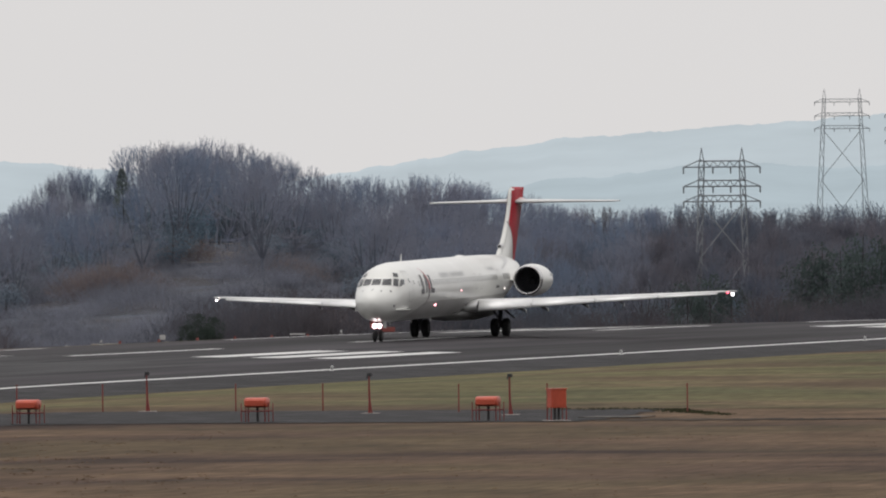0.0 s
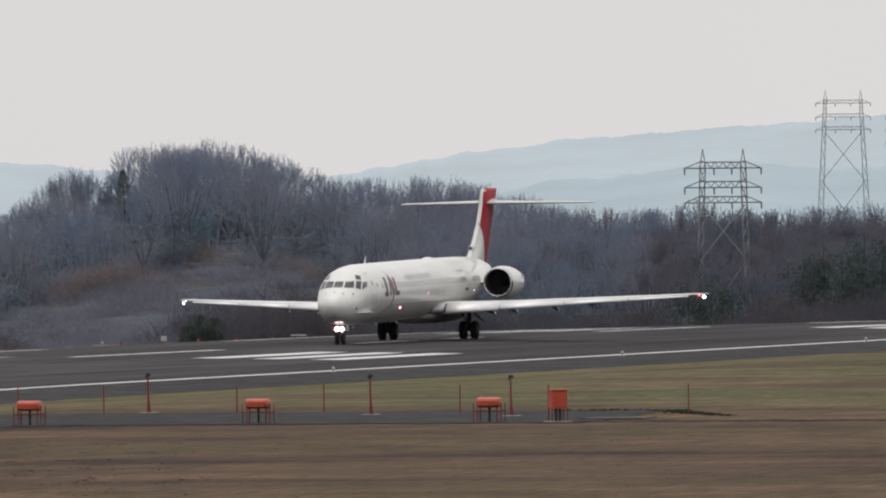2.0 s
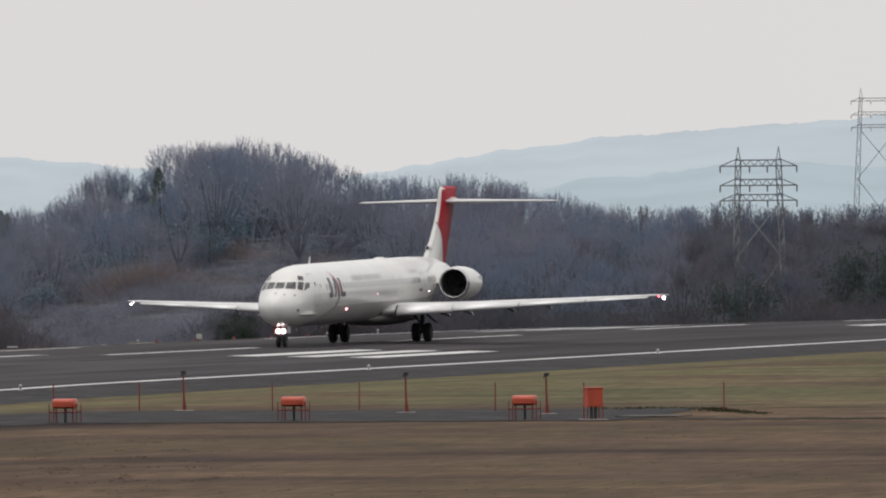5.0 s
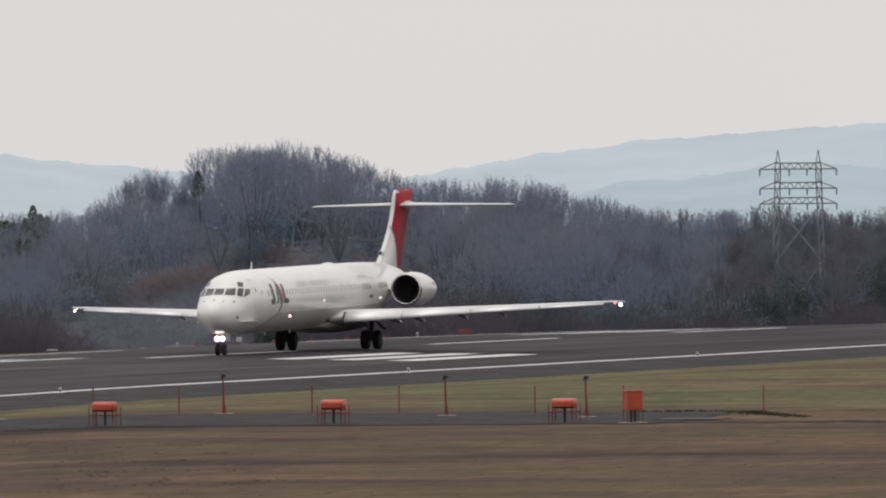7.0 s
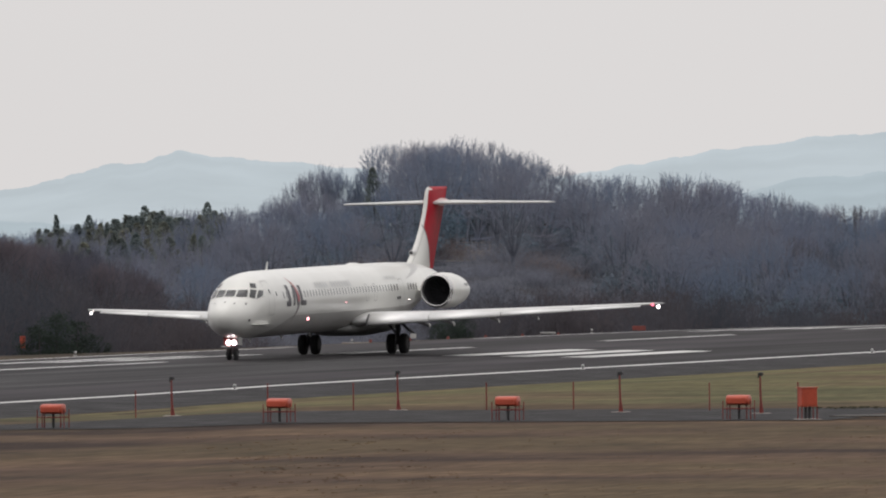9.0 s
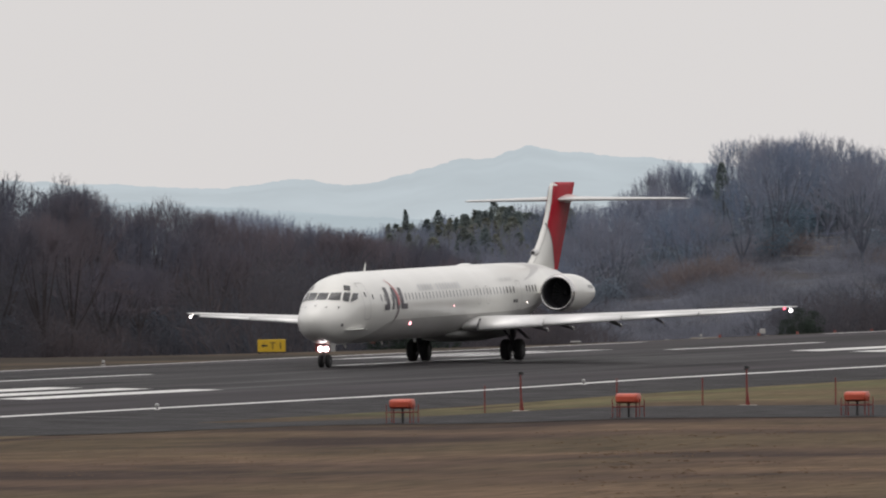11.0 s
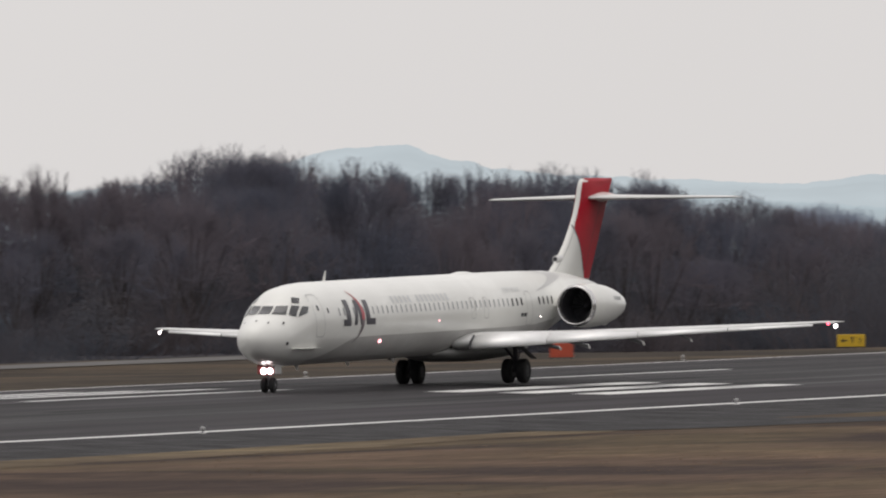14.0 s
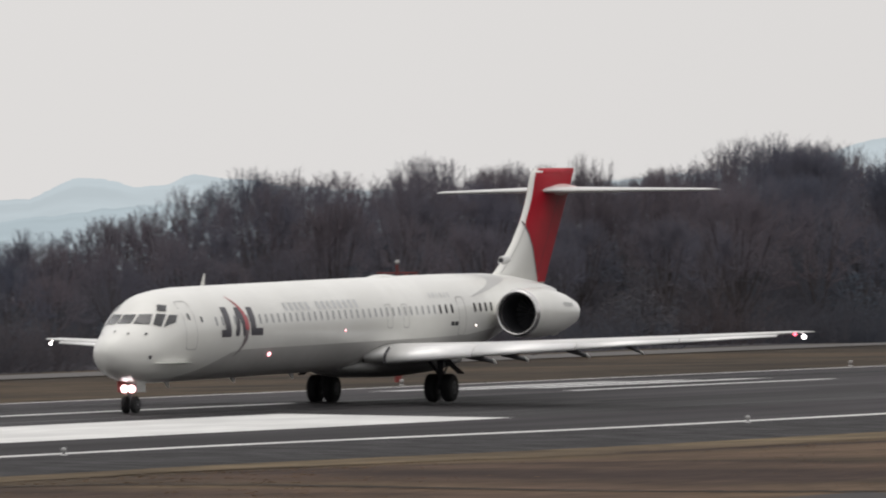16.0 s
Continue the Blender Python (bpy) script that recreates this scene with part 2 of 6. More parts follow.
M = {
    "white": material("white_paint", (0.745, 0.745, 0.71), 0.30, vary=0.03, scale=1.2, second=(0.70, 0.70, 0.665), second_scale=0.25, coat=0.4, spec=0.32),
    "grey": material("grey_paint", (0.52, 0.52, 0.50), 0.4, vary=0.05, scale=2),
    # grey that paints the shade of the lower fuselage into its colour
    "underside": material("underside_shade_grey", (0.46, 0.455, 0.44), 0.45, metal=0.0, vary=0.06, scale=1.5, second=(0.41, 0.405, 0.39), second_scale=0.3, spec=0.3),
    # fairing colour darkened to stand for shade under the wing
    "belly": material("belly_shade_grey", (0.17, 0.17, 0.165), 0.45, vary=0.08, scale=2),
    "wing": material("wing_paint", (0.62, 0.62, 0.61), 0.35, vary=0.06, scale=2.0, second=(0.54, 0.54, 0.53)),
    "slat": material("bare_slat_metal", (0.80, 0.80, 0.79), 0.3, metal=0.25, vary=0.05, scale=2),
    "red": material("red_paint", (0.38, 0.007, 0.020), 0.5, vary=0.10, scale=1.5, spec=0.15),
    "dark_red": material("dark_red_gap", (0.07, 0.004, 0.010), 0.6),
    "redgrey": material("fin_flash", (0.60, 0.40, 0.38), 0.35, vary=0.04),
    "lip": material("polished_lip", (0.58, 0.57, 0.57), 0.25, metal=0.85, vary=0.05),
    "fan": material("fan_steel", (0.11, 0.11, 0.12), 0.5, metal=0.4, vary=0.1),
    "dark": material("dark_intake", (0.045, 0.045, 0.052), 0.6, vary=0.2),
    "glass": material("dark_glass", (0.018, 0.019, 0.022), 0.08, vary=0.1, coat=0.5),
    "cabin": material("cabin_window", (0.38, 0.385, 0.385), 0.15, vary=0.1),
    "dark_window": material("dark_cabin_window", (0.02, 0.02, 0.022), 0.5, vary=0.1),
    "tyre": material("tyre_rubber", (0.014, 0.014, 0.015), 0.85, vary=0.2, scale=9),
    "hub": material("wheel_hub", (0.035, 0.035, 0.038), 0.6),
    "strut": material("gear_steel", (0.22, 0.22, 0.23), 0.4, metal=0.5),
    "gear_dark": material("gear_dark", (0.05, 0.05, 0.055), 0.6),
    "seam": material("panel_seam", (0.42, 0.42, 0.41), 0.5),
    "navy": material("dark_letter_paint", (0.035, 0.032, 0.045), 0.35),
    "letter_grey": material("grey_letter_paint", (0.55, 0.56, 0.56), 0.4),
    "arc_red": material("red_arc_paint", (0.42, 0.05, 0.065), 0.35),
    "arc_grey": material("grey_arc_paint", (0.17, 0.14, 0.15), 0.35),
    "lamp": material("lamp_white", (1, 1, 1), 0.3, emit=(1.0, 0.93, 0.92), power=7.0),
    "lamp_small": material("lamp_warm", (1, 1, 1), 0.3, emit=(1.0, 0.86, 0.80), power=5.0),
    "lamp_red": material("lamp_red", (0.6, 0.05, 0.05), 0.3, emit=(1.0, 0.12, 0.18), power=4.0),
    "lamp_rose": material("lamp_rose", (0.8, 0.3, 0.3), 0.3, emit=(1.0, 0.42, 0.46), power=3.5),
    # glow for an added ring that imitates the lamps' pink glare
    "lamp_rim": material("rosy_glare_ring", (0.7, 0.3, 0.3), 0.3, emit=(1.0, 0.38, 0.42), power=0.6),
    "swoosh": material("silver_grey_paint", (0.50, 0.50, 0.49), 0.35, vary=0.03),
    "asphalt": material("asphalt", (0.0315, 0.0278, 0.0315), 0.82, vary=0.34, scale=0.35, detail=8, stretch=(1.0, 0.06, 1), bump=0.12,
                        bump_scale=18, second=(0.0136, 0.0123, 0.0137), second_scale=0.10, spec=0.16, rough_vary=0.10),
    "rubber": material("rubbered_asphalt", (0.0186, 0.0168, 0.0188), 0.65, vary=0.35, scale=0.5, detail=8, stretch=(1.0, 0.04, 1), second=(0.0185, 0.0174, 0.0188), second_scale=0.12, spec=0.10, rough_vary=0.14),
    "asphalt_dark": material("shoulder_asphalt", (0.0150, 0.0136, 0.0150), 0.8, vary=0.2, scale=0.6, detail=7, bump=0.3, second=(0.0122, 0.0111, 0.0123), second_scale=0.12, spec=0.2, rough_vary=0.12),
    "paint_line": material("runway_paint", (0.60, 0.60, 0.585), 0.6, vary=0.14, scale=0.8, detail=7, stretch=(1.6, 0.25, 1), second=(0.50, 0.50, 0.49), second_scale=0.3),
    "blade": material("dry_grass_blades", (0.150, 0.104, 0.070), 0.9, vary=0.25, scale=0.30, stretch=(0.40, 1, 1), second=(0.110, 0.076, 0.052), second_scale=0.075, thin=0.8, spec=0.1),
    "road_grey": material("service_asphalt", (0.050, 0.047, 0.046), 0.85, vary=0.15, scale=0.6, detail=7, spec=0.1),
    "road": material("perimeter_road", (0.070, 0.064, 0.060), 0.8, vary=0.12, scale=0.5),
    "orange": material("orange_paint", (0.50, 0.085, 0.042), 0.4, vary=0.12, scale=5, second=(0.42, 0.07, 0.04), per_object=0.06),
    "dullred": material("faded_red_paint", (0.24, 0.060, 0.050), 0.6, vary=0.15, scale=4),
    "soil": material("dark_soil", (0.026, 0.0205, 0.018), 0.95, vary=0.35, scale=0.8, detail=8, second=(0.060, 0.046, 0.036), second_scale=0.25, spec=0.1),
    "redpost": material("red_post_paint", (0.19, 0.030, 0.026), 0.5, vary=0.2, scale=6),
    "darkbox": material("dark_steel", (0.04, 0.038, 0.04), 0.6),
    "concrete": material("concrete", (0.32, 0.29, 0.26), 0.85, vary=0.15),
    "worn_slab": material("worn_slab", (0.085, 0.078, 0.070), 0.9, vary=0.3, scale=3.0, second=(0.05, 0.045, 0.04), second_scale=0.8),
    "weed": material("weed_leaves", (0.050, 0.054, 0.030), 0.9, vary=0.4, scale=2.0, thin=0.3, spec=0.1),
    "yellow": material("yellow_sign", (0.62, 0.40, 0.02), 0.5, vary=0.06),
    "black": material("black_sign_paint", (0.02, 0.02, 0.02), 0.6),
    "sock_white": material("sock_white", (0.72, 0.70, 0.67), 0.8),
    "sock_orange": material("sock_orange", (0.56, 0.13, 0.07), 0.8),
    "bark": material("brown_bark", (0.070, 0.062, 0.064), 0.95, vary=0.3, scale=2.0, second=(0.058, 0.052, 0.053), per_object=0.25, spec=0.1),
    "twig": material("brown_twigs", (0.138, 0.133, 0.160), 0.95, vary=0.10, scale=0.6, second=(0.130, 0.127, 0.153), per_object=0.12, thin=0.5, spec=0.1,
                     patch=((0.82, 0.90, 0.96), (1.0, 1.0, 1.0), (1.12, 1.0, 0.93), (0.94, 0.94, 0.97)), patch_scale=0.06),
    "thicket_twig": material("thicket_twigs", (0.102, 0.100, 0.116), 0.95, vary=0.15, scale=0.6, per_object=0.15, thin=0.5, spec=0.1,
                             patch=((0.80, 0.92, 0.98), (1.0, 1.0, 1.0), (1.14, 1.0, 0.92)), patch_scale=0.05),
    # hill bark and twigs: pale blue-grey base colours carry the distance haze
    "bark_hazed": material("hazed_grey_bark", (0.160, 0.174, 0.212), 0.95, vary=0.3, scale=2.0, second=(0.145, 0.158, 0.195), per_object=0.25, spec=0.1),
    "twig_hazed": material("hazed_grey_twigs", (0.236, 0.264, 0.336), 0.95, vary=0.10, scale=0.6, second=(0.226, 0.255, 0.326), per_object=0.12, thin=0.5, spec=0.1,
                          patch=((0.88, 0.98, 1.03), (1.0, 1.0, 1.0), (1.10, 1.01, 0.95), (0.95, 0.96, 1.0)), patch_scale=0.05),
    # low wood under the pylons: some distance haze is blended into both colours
    "twig_brown": material("low_wood_twigs", (0.150, 0.163, 0.202), 0.95, vary=0.10, scale=0.6, second=(0.143, 0.155, 0.192), per_object=0.14, thin=0.5, spec=0.1,
                           patch=((0.86, 0.96, 1.02), (1.0, 1.0, 1.0), (1.14, 1.0, 0.93), (0.92, 0.94, 0.98)), patch_scale=0.05),
    "leaf_dull": material("hazed_green_leaves", (0.082, 0.108, 0.104), 0.85, vary=0.2, scale=1.5, per_object=0.15, thin=0.4, spec=0.1),
    # conifer green paled in the base colour to stand for haze
    "needle": material("hazed_needles", (0.205, 0.230, 0.222), 0.9, vary=0.10, scale=1.5, second=(0.195, 0.222, 0.218), per_object=0.18, thin=0.5, spec=0.1,
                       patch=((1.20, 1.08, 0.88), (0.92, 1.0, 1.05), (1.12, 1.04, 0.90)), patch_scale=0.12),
    "leaf": material("evergreen_leaves", (0.040, 0.056, 0.046), 0.85, vary=0.3, scale=1.5, per_object=0.25, thin=0.4, spec=0.15),
    # hill evergreens, lightened and blued in the base colour for haze
    "leaf_far": material("hazed_evergreen_leaves", (0.152, 0.186, 0.226), 0.85, vary=0.15, scale=1.5, per_object=0.12, thin=0.4, spec=0.1,
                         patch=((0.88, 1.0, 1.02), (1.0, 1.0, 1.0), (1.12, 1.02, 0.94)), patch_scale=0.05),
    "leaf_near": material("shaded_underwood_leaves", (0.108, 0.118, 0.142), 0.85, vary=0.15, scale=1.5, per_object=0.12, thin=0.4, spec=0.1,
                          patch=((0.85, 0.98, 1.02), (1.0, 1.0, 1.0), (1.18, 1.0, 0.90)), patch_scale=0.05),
    "rust": material("rust_brown_twigs", (0.190, 0.160, 0.160), 0.95, vary=0.2, scale=0.8, per_object=0.2, thin=0.5, spec=0.1),
    "litter": material("woodland_floor", (0.052, 0.050, 0.057), 0.98, vary=0.35, scale=0.35, detail=9, bump=1.0, bump_scale=2.0, second=(0.034, 0.034, 0.040), second_scale=0.06, spec=0.1),
    # slope and scrub: misty blue of the distance mixed into the colours
    "hill_floor": material("hazed_scrubby_slope", (0.070, 0.078, 0.096), 0.98, vary=0.45, scale=0.30, detail=9, bump=1.0, bump_scale=1.5, second=(0.064, 0.060, 0.064), second_scale=0.05, spec=0.1),
    "scrub": material("hazed_scrub_twigs", (0.195, 0.205, 0.245), 0.95, vary=0.2, scale=0.8, second=(0.182, 0.190, 0.222), per_object=0.35, thin=0.5, spec=0.1),
    # pylon steel, its grey lifted towards blue in place of haze
    "steel": material("hazed_galvanised_steel", (0.215, 0.232, 0.248), 0.6, vary=0.1, spec=0.3),
    "lampwhite": material("white_fitting", (0.46, 0.46, 0.45), 0.5),
}


def turf(name, dark, main, light, extra=None, span=(0.020, 0.040)):
    """Winter grass: broad mown bands of three tones (and a fourth in patches), streaks, and grain."""
    m = bpy.data.materials.new(name)
    m.use_nodes = True
    n, l = m.node_tree.nodes, m.node_tree.links
    bsdf = n["Principled BSDF"]
    bsdf.inputs["Roughness"].default_value, bsdf.inputs["Specular IOR Level"].default_value = 0.95, 0.1
    co = n.new("ShaderNodeTexCoord")

    def field(sx, sy, detail, shift=0.0):
        mp, ns = n.new("ShaderNodeMapping"), n.new("ShaderNodeTexNoise")
        mp.inputs["Scale"].default_value = (sx, sy, 1)
        mp.inputs["Location"].default_value = (shift, shift * 0.7, 0)
        mp.inputs["Rotation"].default_value = (0, 0, radians(-3))
        ns.inputs["Scale"].default_value, ns.inputs["Detail"].default_value = 1.0, detail
        l.new(co.outputs["Object"], mp.inputs["Vector"])
        l.new(mp.outputs[0], ns.inputs["Vector"])
        return ns.outputs[0]

    ramp = n.new("ShaderNodeValToRGB")
    e = ramp.color_ramp.elements
    e.new(0.5)
    for i, (at_, c) in enumerate(((0.40, dark), (0.49, main), (0.60, light))):
        e[i].position, e[i].color = at_, (*c, 1)
    l.new(field(*span, 2.2), ramp.inputs[0])
    colour = ramp.outputs[0]
    if extra:
        mix, cut = n.new("ShaderNodeMixRGB"), n.new("ShaderNodeMapRange")
        cut.inputs[1].default_value, cut.inputs[2].default_value, cut.inputs[4].default_value = 0.48, 0.62, 0.85
        l.new(field(0.05, 0.035, 3.0, 7.3), cut.inputs[0])
        l.new(cut.outputs[0], mix.inputs[0])
        l.new(colour, mix.inputs[1])
        mix.inputs[2].default_value = (*extra, 1)
        colour = mix.outputs[0]
    for sx, sy, detail, shift, lo, hi in ((0.22, 0.16, 4.0, 3.1, 0.70, 1.30), (3.2, 0.30, 6.0, 11.7, 0.62, 1.38)):
        gain, mul = n.new("ShaderNodeMapRange"), n.new("ShaderNodeMixRGB")
        gain.inputs[1].default_value, gain.inputs[2].default_value = 0.3, 0.7
        gain.inputs[3].default_value, gain.inputs[4].default_value = lo, hi
        mul.blend_type = "MULTIPLY"
        mul.inputs[0].default_value = 1.0
        l.new(field(sx, sy, detail, shift), gain.inputs[0])
        l.new(colour, mul.inputs[1])
        l.new(gain.outputs[0], mul.inputs[2])
        colour = mul.outputs[0]
    l.new(colour, bsdf.inputs["Base Color"])
    return m


M["dry_grass"] = turf("dry_grass", (0.0330, 0.0212, 0.0168), (0.0752, 0.0482, 0.0330), (0.1018, 0.0668, 0.0412), (0.0790, 0.0575, 0.0322))
M["green_grass"] = turf("green_winter_grass", (0.0739, 0.0515, 0.0314), (0.1120, 0.0829, 0.0459), (0.0986, 0.0874, 0.0414), (0.0700, 0.0722, 0.0335), span=(0.026, 0.030))
M["far_grass"] = turf("far_dull_grass", (0.030, 0.0235, 0.0175), (0.046, 0.0345, 0.024), (0.064, 0.0465, 0.030))
M["pale_grass"] = turf("pale_grass_fringe", (0.0836, 0.0616, 0.0385), (0.1056, 0.0792, 0.0484), (0.1298, 0.0990, 0.0605))


# Glowing ridge colour: haze and daylight are put into the emission itself.
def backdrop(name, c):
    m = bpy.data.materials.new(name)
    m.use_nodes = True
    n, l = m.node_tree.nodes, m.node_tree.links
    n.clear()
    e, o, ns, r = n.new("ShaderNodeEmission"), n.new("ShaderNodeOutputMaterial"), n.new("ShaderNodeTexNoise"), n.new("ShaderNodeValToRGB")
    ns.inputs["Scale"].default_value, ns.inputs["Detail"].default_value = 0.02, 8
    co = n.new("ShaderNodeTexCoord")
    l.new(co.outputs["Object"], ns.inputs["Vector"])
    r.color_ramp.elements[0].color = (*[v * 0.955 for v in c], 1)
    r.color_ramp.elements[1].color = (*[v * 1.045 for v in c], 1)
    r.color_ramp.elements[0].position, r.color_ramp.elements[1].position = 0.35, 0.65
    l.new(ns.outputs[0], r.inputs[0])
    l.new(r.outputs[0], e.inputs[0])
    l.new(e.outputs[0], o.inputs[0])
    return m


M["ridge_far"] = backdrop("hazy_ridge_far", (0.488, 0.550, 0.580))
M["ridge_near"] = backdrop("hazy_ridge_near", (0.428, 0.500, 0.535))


# ---------------------------------------------------------------- mesh helpers
def mesh_of(name, bm, mat, smooth=False):
    me = bpy.data.meshes.new(name)
    bmesh.ops.recalc_face_normals(bm, faces=bm.faces)
    bm.to_mesh(me)
    bm.free()
    for m in (mat if isinstance(mat, (list, tuple)) else [mat]):
        me.materials.append(m)
    if smooth:
        me.shade_smooth()
    return me


def part(name, bm, mat, parent, label="", smooth=False):
    ob = new(name, mesh_of(name, bm, mat, smooth))
    ob.parent = parent
    return tagged(ob, label) if label else ob


def empty(name, m, label, category, group="", kind=""):
    ob = new(name)
    ob.empty_display_size = 0.2
    ob.matrix_basis = m
    return tagged(ob, label, category, group, kind)


def box(bm, lo, hi, bevel=0.0):
    r = bmesh.ops.create_cube(bm, size=1.0)
    vs = r["verts"]
    for v in vs:
        v.co = Vector([lo[i] + (hi[i] - lo[i]) * (v.co[i] + 0.5) for i in range(3)])
    if bevel:
        es = list({e for v in vs for e in v.link_edges})
        bmesh.ops.bevel(bm, geom=es, offset=bevel, segments=2, affect="EDGES", profile=0.5)
    return bm


def tube(bm, a, b, r0, r1=None, n=8, cap=True):
    """A tapered round bar from a to b."""
    a, b = Vector(a), Vector(b)
    r1 = r0 if r1 is None else r1
    q = (b - a).to_track_quat("Z", "Y")
    rings = []
    for c, r in ((a, r0), (b, r1)):
        rings.append([bm.verts.new(c + q @ Vector((r * math.cos(2 * math.pi * i / n), r * math.sin(2 * math.pi * i / n), 0))) for i in range(n)])
    for i in range(n):
        bm.faces.new((rings[0][i], rings[0][(i + 1) % n], rings[1][(i + 1) % n], rings[1][i]))
    if cap:
        bm.faces.new(rings[0][::-1])
        bm.faces.new(rings[1])
    return bm


def loft(bm, rings, caps=True, closed=True):
    rows = [[bm.verts.new(p) for p in r] for r in rings]
    n = len(rows[0])
    for a, b in zip(rows, rows[1:]):
        for i in range(n if closed else n - 1):
            bm.faces.new((a[i], a[(i + 1) % n], b[(i + 1) % n], b[i]))
    if caps and closed:
        bm.faces.new(rows[0][::-1])
        bm.faces.new(rows[-1])
    return bm


def lerp_table(table, x):
    """Values between the rows of a table whose first column rises."""
    if x <= table[0][0]:
        return table[0][1:]
    for a, b in zip(table, table[1:]):
        if x <= b[0]:
            k = (x - a[0]) / (b[0] - a[0])
            return tuple(u + (v - u) * k for u, v in zip(a[1:], b[1:]))
    return table[-1][1:]


def smooth_step(k):
    k = min(1.0, max(0.0, k))
    return k * k * (3 - 2 * k)


# ---------------------------------------------------------------- ground and runway
CENTRE = -195.08
NEAR_LINE, FAR_LINE = 23.79, -22.9
NEAR_SIDE, FAR_SIDE = 33.6, -24.3


def crown(u):
    return -0.0179 * u if u > 0 else 0.0167 * u


def swell(y):
    d = max(-350.0, min(350.0, y - 600.0))
    fall = max(0.0, min(230.0, y - 770.0))
    return 0.00000104 * d * d - 0.000030 * fall * fall


def terrain(x, y):
    """Height of the land: level field, a fall to the runway, a wooded bank beyond it and a hill."""
    u = x - CENTRE
    if u > NEAR_SIDE:
        z = crown(NEAR_SIDE) + smooth_step((u - NEAR_SIDE) / 18.0) * 0.46
    elif u > FAR_SIDE:
        z = crown(u)
    else:
        z = crown(FAR_SIDE) - smooth_step((FAR_SIDE - u) / 30.0) * 0.25
    z += swell(y)
    if u < FAR_SIDE:
        z -= smooth_step((FAR_SIDE - u) / 26.0) * 1.3 * smooth_step((y - 690.0) / 60.0)
    d, az = math.hypot(x, y), math.degrees(math.atan2(-x, y))
    if u > 17 and y > 0:
        z -= smooth_step((az - 16.4) / 1.2) * smooth_step((24.0 - az) / 2.5) * (0.11 * smooth_step((u - 17) / 6) + 0.09 * smooth_step((u - 28) / 15))
    if u < -60 and y > 0:
        z += smooth_step((-u - 74.0) / 95.0) * 4.8 * smooth_step((az - 18.3) / 1.2) * (0.25 + 0.75 * smooth_step((24.7 - az) / 1.2))
        z += 8.4 * math.exp(-((az - 15.75) / 0.85) ** 2) * smooth_step((d - 1020) / 260.0)
        z += 4.2 * smooth_step((d - 1080) / 420.0) * smooth_step((15.2 - az) / 1.2)
        z += 1.2 * smooth_step((d - 960) / 300.0) * smooth_step((az - 16.0) / 0.8)
    z -= 13.0 * smooth_step((d - 1350) / 650.0) * smooth_step((az - 16.4) / 0.8) * smooth_step((60.0 - az) / 20.0) * (1.0 if y > 0 else 0.0)
    return z


def steps(*spans):
    """Rising stations from (start, end, step) spans."""
    out = []
    for a, b, s in spans:
        n = max(1, round((b - a) / s))
        out += [a + (b - a) * i / n for i in range(n)]
    return out + [spans[-1][1]]


def build_ground():
    xs = steps((-4900, -1500, 400), (-1500, -700, 60), (-700, -300, 14), (-300, -219.4, 5.5), (-219.4, -161.5, 4), (-161.5, -140, 1), (-140, -90, 2),
               (-90, 300, 40), (300, 4900, 500))
    ys = steps((-4900, -200, 500), (-200, 200, 50), (200, 420, 20), (420, 500, 4), (500, 900, 20), (900, 1700, 16), (1700, 2500, 100), (2500, 4900, 400))
    verts, faces, mats = [], [], []
    for y in ys:
        for x in xs:
            z = terrain(x, y)
            if FAR_SIDE + 0.5 < x - CENTRE < NEAR_SIDE - 0.5 and 120 < y < 1580:
                z -= 0.25
            verts.append((x, y, z))
    w = len(xs)
    for j in range(len(ys) - 1):
        for i in range(w - 1):
            faces.append((j * w + i, j * w + i + 1, (j + 1) * w + i + 1, (j + 1) * w + i))
            x, y = (xs[i] + xs[i + 1]) / 2, (ys[j] + ys[j + 1]) / 2
            far = x - CENTRE < -72 or y > 1600
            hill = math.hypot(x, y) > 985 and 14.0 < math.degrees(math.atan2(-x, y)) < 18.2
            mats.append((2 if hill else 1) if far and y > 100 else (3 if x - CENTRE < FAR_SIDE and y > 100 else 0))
    me = bpy.data.meshes.new("ground")
    me.from_pydata(verts, [], faces)
    me.materials.append(M["dry_grass"])
    me.materials.append(M["litter"])
    me.materials.append(M["hill_floor"])
    me.materials.append(M["far_grass"])
    me.polygons.foreach_set("material_index", mats)
    me.shade_smooth()
    tagged(new("ground", me), "brown dry winter grass of the airfield and wooded land beyond", "ground", kind="structure")


def strip(name, u0, u1, y0, y1, mat, lift, label, category, du=1.0, dy=5.0, parent=None, ends=0.0):
    """A sheet that follows the crowned runway between two offsets and two stations."""
    bm = bmesh.new()
    us = sorted({u0, u1, *[u for u in (0.0,) if u0 < u < u1], *[u0 + (u1 - u0) * i / max(1, round((u1 - u0) / du)) for i in range(max(1, round((u1 - u0) / du)))]})
    n = max(1, round((y1 - y0) / dy))
    rows = []
    for j in range(n + 1):
        y = y0 + (y1 - y0) * j / n
        rows.append([(CENTRE + u, y, terrain(CENTRE + u, y) + lift) for u in us])
    loft(bm, rows, caps=False, closed=False)
    ob = new(name, mesh_of(name, bm, mat))
    if parent:
        ob.parent = parent
        return ob
    return tagged(ob, label, category, kind="structure")


